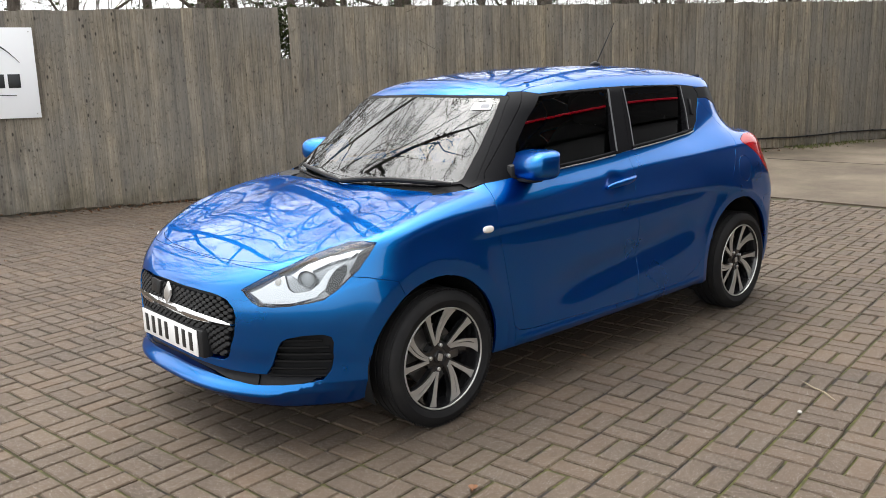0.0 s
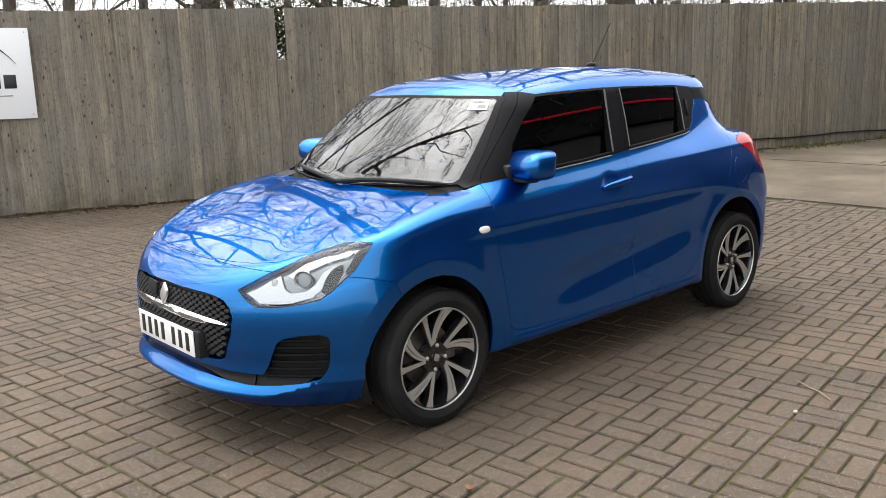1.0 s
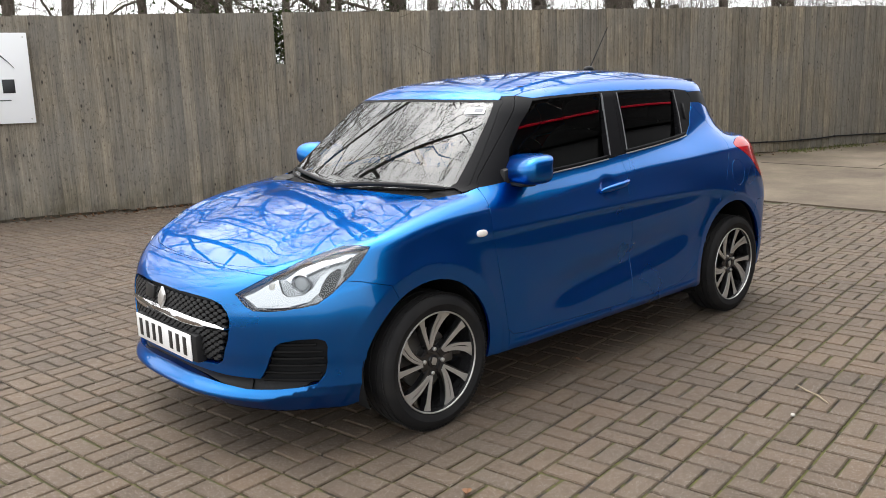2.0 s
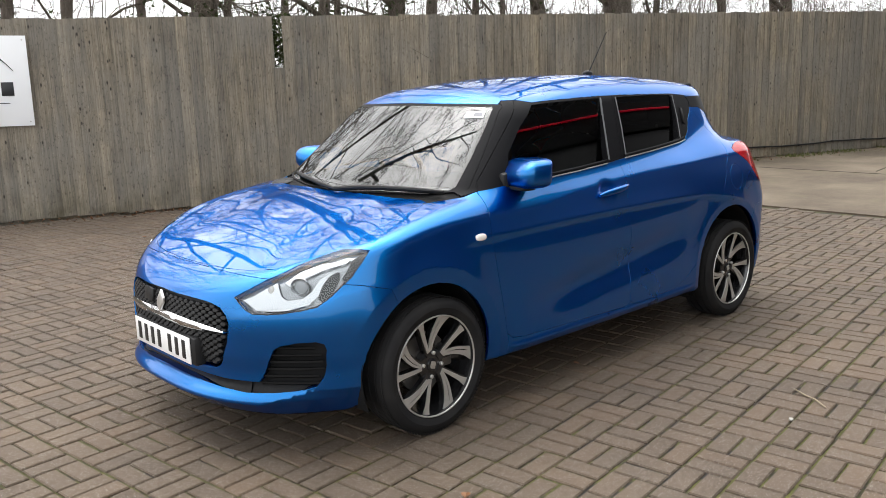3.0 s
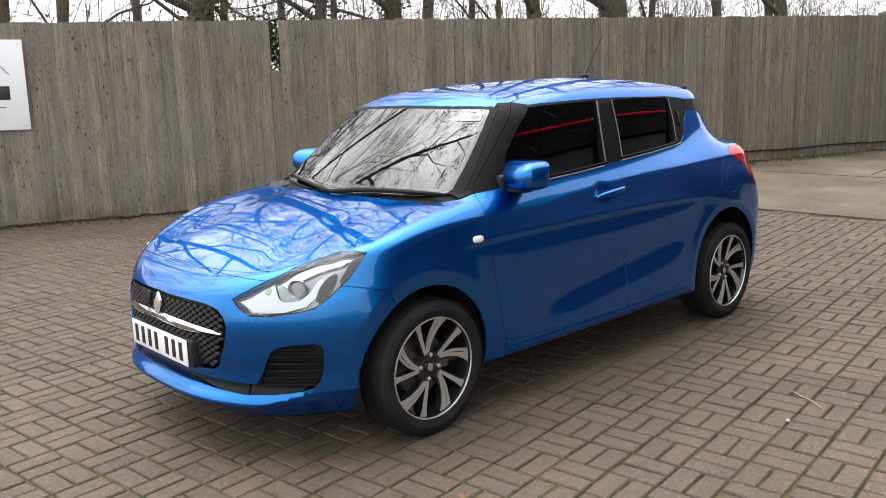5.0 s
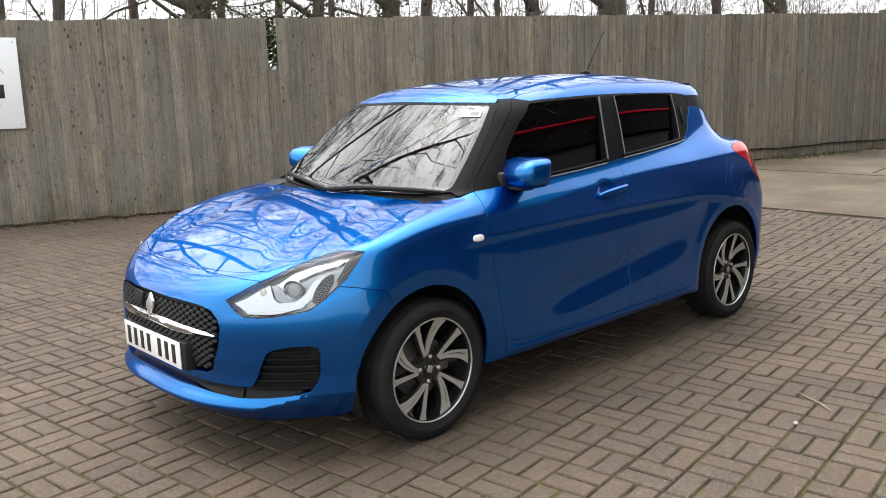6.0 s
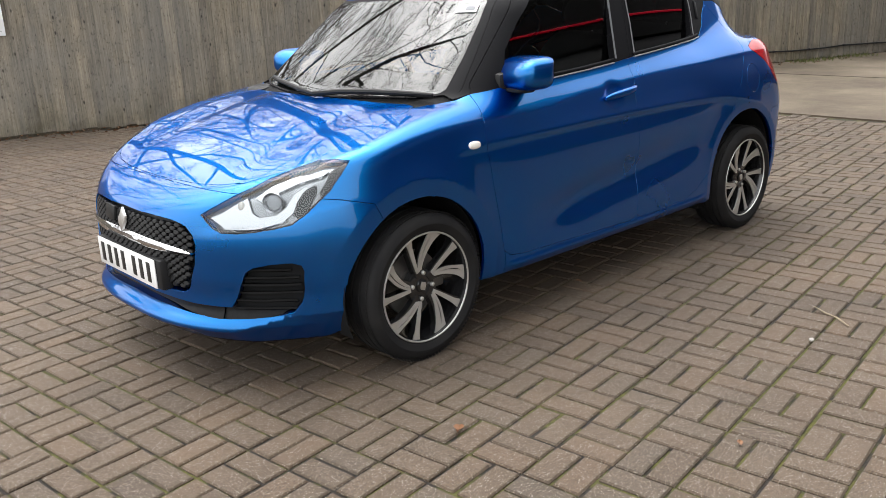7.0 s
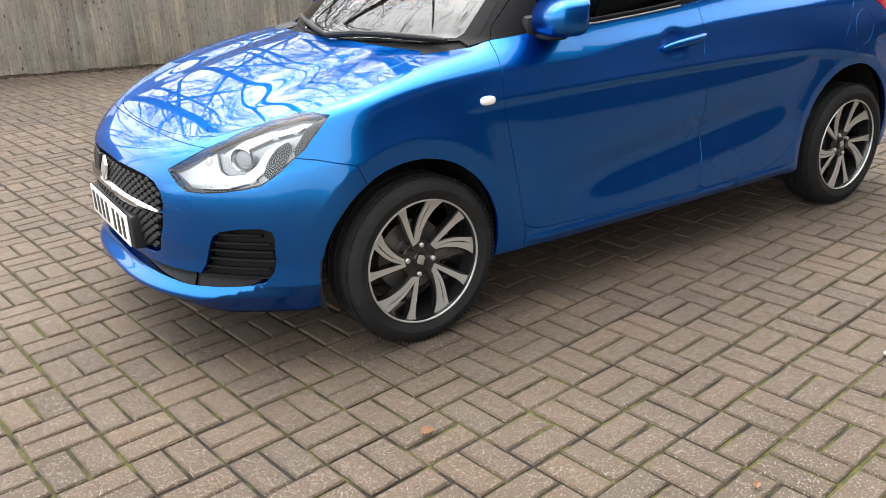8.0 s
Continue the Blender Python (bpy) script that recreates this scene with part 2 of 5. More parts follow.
MOSS = leaf_material("moss_tuft", (0.055, 0.065, 0.012), (0.12, 0.13, 0.03))
LAMP_GREY = material("smoked_lamp_bezel", (0.30, 0.31, 0.32), 0.20, 0.6)
PROJECTOR = material("projector_lens", (0.48, 0.50, 0.52), 0.25)
STONE = material("pale_pebble", (0.36, 0.34, 0.31), 0.8)
PALE_TWIG = material("pale_dry_twig", (0.26, 0.21, 0.14), 0.85)


# ---- mesh helpers ----
def part(name, bm, mat, parent=None, label="", smooth=True):
    """Links a bmesh as one mesh object, under parent where one is given."""
    me = bpy.data.meshes.new(name)
    bm.to_mesh(me)
    bm.free()
    me.materials.append(mat)
    if smooth:
        me.shade_smooth()
        me.set_sharp_from_angle(angle=radians(38))
    ob = new(name, me)
    ob.parent = parent
    return tagged(ob, label)


def from_lists(points, faces):
    bm = bmesh.new()
    vs = [bm.verts.new(p) for p in points]
    for f in faces:
        if len(set(f)) > 2:
            try:
                bm.faces.new([vs[i] for i in f])
            except ValueError:
                pass
    return bm


def join(*bms):
    """One bmesh out of several."""
    out = bmesh.new()
    for bm in bms:
        me = bpy.data.meshes.new("joined")
        bm.to_mesh(me)
        bm.free()
        out.from_mesh(me)
        bpy.data.meshes.remove(me)
    return out


def box(size, at=pose(0, 0, 0), bevel=0.0, segments=2):
    bm = bmesh.new()
    bmesh.ops.create_cube(bm, size=1.0, matrix=Matrix.Diagonal((*size, 1)))
    if bevel:
        bmesh.ops.bevel(bm, geom=bm.edges[:], offset=bevel, segments=segments, affect="EDGES", profile=0.5)
    bm.transform(at)
    return bm


def lathe(profile, turns=48, at=pose(0, 0, 0), closed=False):
    """Turns a profile of (radius, along) round the local z axis."""
    pts, faces = [], []
    k = len(profile)
    for i in range(turns):
        a = 2 * math.pi * i / turns
        pts += [(r * math.cos(a), r * math.sin(a), h) for r, h in profile]
    for i in range(turns):
        j = (i + 1) % turns
        for q in range(k if closed else k - 1):
            w = (q + 1) % k
            faces.append((i * k + q, j * k + q, j * k + w, i * k + w))
    bm = from_lists(pts, faces)
    bmesh.ops.remove_doubles(bm, verts=bm.verts[:], dist=1e-5)
    bmesh.ops.recalc_face_normals(bm, faces=bm.faces[:])
    bm.transform(at)
    return bm


def rod(points, radii, sides=8, caps=True):
    """A tube through points, with a radius at each."""
    pts, faces = [], []
    points = [Vector(p) for p in points]
    side = None
    for i, p in enumerate(points):
        d = (points[min(i + 1, len(points) - 1)] - points[max(i - 1, 0)]).normalized()
        if side is None:
            side = d.orthogonal().normalized()
        side = (side - d * side.dot(d)).normalized()
        up = d.cross(side)
        r = radii[i] if hasattr(radii, "__len__") else radii
        pts += [p + r * (math.cos(2 * math.pi * k / sides) * side + math.sin(2 * math.pi * k / sides) * up) for k in range(sides)]
    for i in range(len(points) - 1):
        for k in range(sides):
            m = (k + 1) % sides
            faces.append((i * sides + k, i * sides + m, (i + 1) * sides + m, (i + 1) * sides + k))
    if caps:
        faces += [tuple(range(sides))[::-1], tuple(range((len(points) - 1) * sides, len(points) * sides))]
    return from_lists(pts, faces)


def slab(outline, depth, at=pose(0, 0, 0), bevel=0.0):
    """A flat outline of (x, y) drawn out along local z from 0 to depth."""
    n = len(outline)
    pts = [(x, y, 0) for x, y in outline] + [(x, y, depth) for x, y in outline]
    faces = [tuple(range(n))[::-1], tuple(range(n, 2 * n))] + [(i, (i + 1) % n, n + (i + 1) % n, n + i) for i in range(n)]
    bm = from_lists(pts, faces)
    bmesh.ops.recalc_face_normals(bm, faces=bm.faces[:])
    if bevel:
        top = [e for e in bm.edges if all(abs(v.co.z - depth) < 1e-6 for v in e.verts)]
        bmesh.ops.bevel(bm, geom=top, offset=bevel, segments=2, affect="EDGES", profile=0.5)
    bm.transform(at)
    return bm


def blob(size, at=pose(0, 0, 0), power=2.6, rings=16, turns=24):
    """A rounded box: a superellipsoid of full size (x, y, z)."""
    def bend(v):
        return math.copysign(abs(v) ** (2 / power), v)
    pts, faces = [], []
    for i in range(rings + 1):
        a = math.pi * (i / rings - 0.5)
        for k in range(turns):
            b = 2 * math.pi * k / turns
            pts.append((0.5 * size[0] * bend(math.cos(a)) * bend(math.cos(b)), 0.5 * size[1] * bend(math.cos(a)) * bend(math.sin(b)), 0.5 * size[2] * bend(math.sin(a))))
    for i in range(rings):
        for k in range(turns):
            m = (k + 1) % turns
            faces.append((i * turns + k, i * turns + m, (i + 1) * turns + m, (i + 1) * turns + k))
    bm = from_lists(pts, faces)
    bmesh.ops.remove_doubles(bm, verts=bm.verts[:], dist=1e-6)
    bm.transform(at)
    return bm


# ---- the hatchback's outer skin, as one smooth implicit surface (x ahead, y to its left, z up; front axle at x = 0) ----
def smax(a, b, k):
    """The larger of two, blended over k."""
    h = np.maximum(k - np.abs(a - b), 0.0) / k
    return np.maximum(a, b) + h * h * k * 0.25


def smin(a, b, k):
    return -smax(-a, -b, k)


def bell(v, mid, wide):
    return np.exp(-((v - mid) / wide) ** 2)


def step(v, a, b):
    h = np.clip((v - a) / (b - a), 0, 1)
    return h * h * (3 - 2 * h)


BASE = 2.45                                   # wheelbase
ARCH_F, ARCH_R = (0.030, 0.318, 0.337), (-2.375, 0.335, 0.356)   # wheel arches: x, z, radius


def shoulder_line(x):
    """Height of the crease along the flank."""
    return np.interp(x, (-2.5, -1.965, -1.46, -0.97, -0.72, -0.5, -0.3, -0.09, 0.03, 0.2, 0.35), (0.995, 0.972, 0.955, 0.925, 0.893, 0.886, 0.889, 0.884, 0.874, 0.845, 0.81))


def side_width(x, z):
    """Half the width of the lower body."""
    doors = step(x, -2.15, -1.85) * (1 - step(x, -0.55, -0.30))
    w = 0.858 - (0.15 - 0.10 * doors) * np.clip(0.66 - z, 0, 1) ** 2 + 0.04 * doors * np.clip(0.88 - z, 0, 0.6) - 0.45 * np.clip(z - 0.68, 0, 1) ** 2
    over = z - shoulder_line(x)
    w = w - 0.45 * 0.5 * (over + np.sqrt(over * over + 0.008 ** 2))
    swage = 0.335 - 0.115 * (x + 0.45)                        # lower swage, rising towards the tail
    w = w - 0.026 * bell(z, swage + 0.085, 0.085) * step(x, -2.1, -1.6) * (1 - step(x, -0.95, -0.45))
    w = w + 0.004 * (1 - step(z, 0.284, 0.296)) * step(x, -2.0, -1.9) * (1 - step(x, -0.5, -0.4))
    w = w - 0.012 * step(z, 0.70, 0.86) * bell(x, -1.15, 0.75)
    w = w - 0.55 * np.clip(0.272 - z, 0, 1) * step(x, -2.0, -1.9) * (1 - step(x, -0.5, -0.4))
    rf, rr = np.hypot(x - ARCH_F[0], z - ARCH_F[1]), np.hypot(x - ARCH_R[0], z - ARCH_R[1])
    w = w + 0.013 * (1 - np.clip((rf - 0.405) / 0.11, 0, 1)) ** 2 + 0.013 * (1 - np.clip((rr - 0.40) / 0.12, 0, 1)) ** 2
    w = w + 0.02 * bell(x, -2.45, 0.45) * bell(z, 0.85, 0.13)
    w = w - 0.012 * np.clip(x + 1.2, -2, 2) ** 2 * 0.5
    w = w - 0.022 * np.exp(-(((x + 1.19) / 0.062) ** 2 + ((z - 0.896) / 0.047) ** 2) ** 2)
    return w


def front_reach(y, z):
    """How far ahead the nose goes."""
    x = 0.80 - 0.30 * (np.abs(y) / 0.74) ** 2.9 - 1.2 * np.clip(z - 0.5, 0, 1) ** 2
    y = np.abs(y)
    blade = 0.034 * (1 - step(z, 0.252, 0.304)) * (1 - step(y, 0.69, 0.80))
    return x - 0.012 + blade - 1.3 * np.clip(0.243 + 0.055 * step(y, 0.54, 0.74) - z, 0, 1) + 0.012 * step(z, 0.36, 0.44)


def bonnet_height(x, y):
    s = np.clip(x + 0.2, -0.3, 1.5)
    return 0.968 - 0.13 * s - 0.17 * s * s - 0.016 * (y / 0.6) ** 2 - 0.006 * bell(np.abs(y), 0.42, 0.1) * step(x, 0.6, 0.2) + 0.08 * step(-x, 0.5, 2.3)


def roof_height(x, y):
    s = x + 1.65
    return 1.480 - np.where(s > 0, 0.066 * (s / 0.95) ** 2, 0.075 * (s / 1.1) ** 2) - 0.075 * (np.abs(y) / 0.58) ** 3


def screen_reach(y, z):
    return -0.165 - 1.24 * (z - 0.985) - 0.34 * y * y


def glass_width(x, z):
    return 0.775 - 0.43 * (z - 1.0) - 0.06 * np.clip(-1.4 - x, 0, 2) ** 2 - 0.02 * np.clip(x + 1.3, 0, 2) ** 2


def tail_reach(y, z):
    return -3.06 + (0.13 + 0.08 * step(z, 0.66, 0.95)) * (np.abs(y) / 0.75) ** 4 + 1.3 * np.clip(z - 0.76, 0, 1) ** 2 + 0.25 * np.clip(0.35 - z, 0, 1)


def hatch_reach(y, z):
    return -2.97 + 0.45 * (z - 1.0) + 0.32 * (np.abs(y) / 0.6) ** 2.2


def skin(x, y, z):
    """Below zero inside the car, about the distance to its skin outside."""
    y = np.abs(y)
    low = smax((x - front_reach(y, z)) / 1.12, y - side_width(x, z), 0.10)
    ledge = np.interp(y, (0.45, 0.5, 0.72, 0.77, 0.82), (0.592, 0.595, 0.618, 0.658, 0.68))
    low = low - 0.009 * (1 - step(z, ledge + 0.002, ledge + 0.026)) * step(z, 0.40, 0.60) * step(x, 0.20, 0.40) * step(y, 0.42, 0.62)
    low = smax(low, (tail_reach(y, z) - x) / 1.1, 0.12)
    low = smax(low, (z - bonnet_height(x, y)) / 1.06, 0.06)
    low = smax(low, 0.235 - 0.06 * step(x, 0.25, 0.4) - 0.03 * step(x, -2.7, -2.9) - z, 0.02)
    top = smax((x - screen_reach(y, z)) / 1.55, (y - glass_width(x, z)) / 1.13, 0.11)
    top = smax(top, (hatch_reach(y, z) - x) / 1.2, 0.12)
    top = smax(top, z - roof_height(x, y), 0.05)
    top = smax(top, 0.8 - z, 0.02)
    return smin(low, top, 0.035 + 0.11 * step(-x, 1.95, 2.5))


def skin_slope(p, e=0.002):
    """Unit normals of the skin at points p."""
    g = np.stack([skin(*(p + d).T) - skin(*(p - d).T) for d in np.eye(3) * e], 1)
    return g / np.maximum(np.linalg.norm(g, axis=1), 1e-9)[:, None]


def onto_skin(p, rounds=4):
    for _ in range(rounds):
        g = np.stack([skin(*(p + d).T) - skin(*(p - d).T) for d in np.eye(3) * 0.001], 1) / 0.002
        p = p - g * (skin(*p.T) / np.maximum((g * g).sum(1), 0.2))[:, None]
    return p


def skin_net(h=0.0135):
    """Points and quads of the left half of the skin: one point in each cell that the skin crosses, drawn onto it."""
    xs, ys, zs = np.arange(-3.14, 0.9, h), np.arange(-0.5 * h, 0.96, h), np.arange(0.12, 1.56, h)
    f = skin(*np.meshgrid(xs, ys, zs, indexing="ij"))
    inside = f < 0
    n = np.array(f.shape) - 1
    count = sum(inside[a:n[0] + a, b:n[1] + b, c:n[2] + c].astype(int) for a in (0, 1) for b in (0, 1) for c in (0, 1))
    cells = np.argwhere((count > 0) & (count < 8))
    number = -np.ones(n, int)
    number[tuple(cells.T)] = np.arange(len(cells))
    p = np.stack([xs[cells[:, 0]], ys[cells[:, 1]], zs[cells[:, 2]]], 1) + h / 2
    mid = cells[:, 1] == 0
    p[mid, 1] = 0
    p = onto_skin(p, 6)
    quads = []
    for axis in range(3):
        u, v = [a for a in range(3) if a != axis]
        lo, hi = [slice(None)] * 3, [slice(None)] * 3
        lo[axis], hi[axis] = slice(0, -1), slice(1, None)
        edge = np.argwhere(inside[tuple(lo)] != inside[tuple(hi)])
        edge = edge[(edge[:, u] > 0) & (edge[:, v] > 0) & (edge[:, u] < n[u]) & (edge[:, v] < n[v])]
        four = []
        for a, b in ((1, 1), (0, 1), (0, 0), (1, 0)):
            c = edge.copy()
            c[:, u] -= a
            c[:, v] -= b
            four.append(number[tuple(c.T)])
        four = np.stack(four, 1)
        flip = inside[tuple(edge.T)] ^ (axis == 1)
        four[~flip] = four[~flip][:, ::-1]
        quads.append(four)
    quads = np.concatenate(quads)
    pairs = np.concatenate([quads[:, [a, (a + 1) % 4]] for a in range(4)])
    for _ in range(6):
        total, many = np.zeros_like(p), np.zeros(len(p))
        for a, b in (pairs.T, pairs.T[::-1]):
            np.add.at(total, a, p[b])
            np.add.at(many, a, 1)
        p = 0.5 * p + 0.5 * total / many[:, None]
        p[mid, 1] = 0
        p = onto_skin(p, 2)
        p[mid, 1] = 0
    return p, quads


# ---- the large structure: ground, concrete apron, building across the yard ----
FENCE_START, FENCE_WAY, FENCE_FACE = Vector((-0.48, -7.08, 0)), Vector((-0.9527, 0.30385, 0)), Vector((0.30385, 0.9527, 0))
KERB_X = -6.63


def on_fence(s, z, out=0.0):
    return FENCE_START + FENCE_WAY * s + FENCE_FACE * out + Vector((0, 0, z))


def sheet(name, corners, mat, kind="structure", label="", category=""):
    bm = from_lists([tuple(c) for c in corners], [tuple(range(len(corners)))])
    bmesh.ops.recalc_face_normals(bm, faces=bm.faces[:])
    ob = part(name, bm, mat, None, label, smooth=False)
    return tagged(ob, label, category, "", kind)


tagged(part("ground", from_lists([(-400, -400, -0.07), (400, -400, -0.07), (400, 400, -0.07), (-400, 400, -0.07)], [(0, 1, 2, 3)]), EARTH), "bare earth and hardstanding around the yard", "ground", "", "structure")
a, b = on_fence(-5.25, 0, -0.02), on_fence(6.7, 0, -0.02)
pavement = tagged(part("pavement", from_lists([(a.x, a.y, -0.0085), (KERB_X, b.y, -0.0085), (KERB_X, 5.42, -0.0085), (a.x, 5.42, -0.0085)], [(0, 3, 2, 1)]), JOINT),
                  "block paving in a basket-weave of brown-grey blocks with mossy joints", "paving", "", "structure")
apron = part("concrete_apron", from_lists([(KERB_X - 0.012, 7.0, 0.008), (KERB_X - 0.012, -5.3, 0.008), (-40, 5.4, 0.10), (-40, 7.0, 0.10), (KERB_X - 0.012, 7.0, -0.06), (KERB_X - 0.012, -5.3, -0.06)],
                                           [(0, 3, 2, 1), (0, 1, 5, 4)]), CONCRETE)
for spot, turn in (((-10.15, 0.9, 0.019), 90), ((-14.2, -1.75, 0.031), 7)):
    part("slab_joint", box((7.6, 0.022, 0.004), pose(*spot, 0, 0.15 if turn < 90 else 0, turn)), JOINT, apron)
tagged(apron, "worn pale concrete hardstanding beyond the paving", "concrete", "", "structure")

# a long workshop front stands behind the camera, seen in the car's side glass and paint
hall = tagged(new("workshop_building"), "long dark-clad workshop with a lit red strip along its front", "building")
CLADDING = plastic_material("dark_cladding", 0.03, 0.6, 40.0, 0.2)
SHOPFRONT = material("grey_shopfront", (0.02, 0.02, 0.022), 0.5)
hall.matrix_basis = pose(-6.9, 6.0, 0, 0, 0, 11)
RED_STRIPE = material("red_light_strip", (0.5, 0.010, 0.020), 0.4, emission_color=(1.0, 0.01, 0.05, 1.0), emission_strength=1.2)
part("wall", box((30, 0.2, 3.9), pose(-7.4, 0.25, 1.95), 0.02), SHOPFRONT, hall)
part("fascia", box((30.2, 0.3, 3.2), pose(-7.4, 0.24, 5.5), 0.03), CLADDING, hall)
part("stripe", box((30.2, 0.05, 0.022), pose(-7.4, 0.07, 4.31), 0.008), RED_STRIPE, hall)
# added unseen block that keeps sky light off the near paving and flank
part("tall_bay", box((8.5, 5.0, 3.2), pose(3.1, 2.75, 8.7), 0.05), CLADDING, hall)
part("roof", box((30.6, 7.0, 0.25), pose(-7.4, 3.5, 7.2), 0.05), CLADDING, hall)


# ---- cutting the skin into panels ----
X, Y, Z = Vector((1, 0, 0)), Vector((0, 1, 0)), Vector((0, 0, 1))
SIDE, FRONT, ABOVE = (X, Z), (Y, Z), (X, Y)
SKEW = (Vector((-math.sqrt(0.5), math.sqrt(0.5), 0)), Z)


def softened(outline, rounds=1, keep=0.25):
    """Cuts the corners of a closed outline."""
    for _ in range(rounds):
        out = []
        for (a, b), (c, d) in zip(outline, outline[1:] + outline[:1]):
            out += [(a + (c - a) * keep, b + (d - b) * keep), (a + (c - a) * (1 - keep), b + (d - b) * (1 - keep))]
        outline = out
    return outline


def disc(u, v, r, n=40):
    return [(u + r * math.cos(2 * math.pi * i / n), v + r * math.sin(2 * math.pi * i / n)) for i in range(n)]


def encloses(outline, u, v):
    odd = False
    for (a, b), (c, d) in zip(outline, outline[1:] + outline[:1]):
        if (b > v) != (d > v) and u < (c - a) * (v - b) / (d - b) + a:
            odd = not odd
    return odd


POINTS, QUADS = skin_net()
hull_mesh = bpy.data.meshes.new("hull")
hull_mesh.from_pydata(POINTS.tolist(), [], QUADS.tolist())
HULL = bmesh.new()
HULL.from_mesh(hull_mesh)
bpy.data.meshes.remove(hull_mesh)
ZONE = HULL.faces.layers.int.new("zone")
HULL.normal_update()


def mark(number, outline, view, keep=lambda c, n: True, over=None):
    """Cuts the skin along an outline seen in a view, and gives what lies inside it a zone number."""
    u, v = view
    us, vs = [a for a, b in outline], [b for a, b in outline]
    m = 0.03
    live = []
    for f in HULL.faces:
        c = f.calc_center_median()
        if min(us) - m < c.dot(u) < max(us) + m and min(vs) - m < c.dot(v) < max(vs) + m and (over is None or f[ZONE] in over) and keep(c, f.normal):
            live.append(f)
    for (a, b), (c, d) in zip(outline, outline[1:] + outline[:1]):
        length = math.hypot(c - a, d - b)
        if length < 1e-6:
            continue
        eu, ev = (c - a) / length, (d - b) / length
        chosen, rest = [], []
        for f in live:
            p = f.calc_center_median()
            du, dv = p.dot(u) - a, p.dot(v) - b
            near = abs(du * ev - dv * eu) < m and -m < du * eu + dv * ev < length + m
            (chosen if near else rest).append(f)
        if not chosen:
            continue
        geom = set(chosen)
        for f in chosen:
            geom.update(f.edges)
            geom.update(f.verts)
        got = bmesh.ops.bisect_plane(HULL, geom=list(geom), dist=1e-5, plane_co=a * u + b * v, plane_no=ev * u - eu * v)
        live = rest + [g for g in got["geom"] if isinstance(g, bmesh.types.BMFace)]
    for f in live:
        p = f.calc_center_median()
        if encloses(outline, p.dot(u), p.dot(v)):
            f[ZONE] = number


BODY, FLOOR, BUMPER, FENDER, DOOR_F, DOOR_R, BONNET, SCUTTLE, BAND, SCREEN_Z, WIN_F, WIN_R, ROOF, LAMP, LAMP_L, LAMP_S, GRILLE, VENT, TAIL, GATE, GATE_GLASS, BUMPER_R, FLAP, SPOILER, BAND_R, GONE, SLOT, PILLAR, SCREEN_RIM, LAMP_D = range(30)
flank = lambda c, n: c.y > 0.40 and n.y > 0.12
ahead = lambda c, n: n.x > 0.12 and c.x > 0.3

for f in HULL.faces:
    if f.normal.z < -0.8 and f.calc_center_median().z < 0.3:
        f[ZONE] = FLOOR
mark(BUMPER_R, [(-2.50, 0.15), (-2.60, 0.40), (-2.64, 0.60), (-2.68, 0.66), (-3.2, 0.68), (-3.2, 0.15)], SIDE, over=(BODY,))
mark(BUMPER, [(0.20, 0.15), (0.20, 0.60), (0.235, 0.672), (0.342, 0.70), (0.416, 0.712), (0.47, 0.722), (1.0, 0.76), (1.0, 0.15)], SIDE, over=(BODY,))
mark(FENDER, [(-0.42, 0.22), (-0.425, 0.312), (-0.392, 0.49), (-0.358, 0.68), (-0.338, 0.81), (-0.348, 0.90), (-0.37, 0.985), (-0.30, 1.02), (0.75, 1.02), (0.75, 0.742),
              (0.47, 0.722), (0.416, 0.712), (0.342, 0.70), (0.235, 0.672), (0.20, 0.60), (0.20, 0.22)], SIDE, over=(BODY, BUMPER))
mark(DOOR_F, [(-0.37, 0.99), (-0.348, 0.90), (-0.338, 0.81), (-0.358, 0.68), (-0.392, 0.49), (-0.418, 0.345), (-0.45, 0.318), (-0.52, 0.312), (-1.30, 0.292), (-1.335, 0.31), (-1.35, 0.48),
              (-1.35, 0.66), (-1.338, 0.84), (-1.385, 1.04), (-0.9, 1.02), (-0.5, 1.03)], SIDE, flank, over=(BODY, FENDER))
mark(DOOR_R, [(-1.385, 1.045), (-1.338, 0.84), (-1.35, 0.66), (-1.35, 0.48), (-1.335, 0.31), (-1.38, 0.288), (-1.76, 0.300), (-1.87, 0.335), (-2.01, 0.42), (-2.09, 0.52), (-2.18, 0.66),
              (-2.26, 0.80), (-2.345, 0.94), (-2.41, 1.02), (-2.43, 1.08), (-2.38, 1.17), (-2.29, 1.25), (-2.20, 1.20), (-2.10, 1.09), (-1.8, 1.08)], SIDE, flank, over=(BODY, DOOR_F))
mark(FLAP, disc(-2.43, 0.855, 0.075, 28), SIDE, flank, over=(BODY,))
mark(ROOF, [(-0.45, -0.05), (-0.45, 0.55), (-0.81, 0.55), (-0.90, 0.535), (-1.08, 0.532), (-1.43, 0.54), (-1.85, 0.535), (-2.13, 0.522), (-2.30, 0.49), (-2.60, 0.41), (-2.82, 0.30), (-2.85, -0.05)],
     ABOVE, lambda c, n: c.z > 1.28 and n.z > 0.25 and c.x < -0.45)
mark(GATE, [(-0.05, 0.62), (0.52, 0.62), (0.58, 0.75), (0.62, 0.95), (0.56, 1.10), (0.42, 1.33), (0.40, 1.37), (-0.05, 1.385)], FRONT, lambda c, n: n.x < -0.3 and c.x < -2.3, over=(BODY, BUMPER_R))
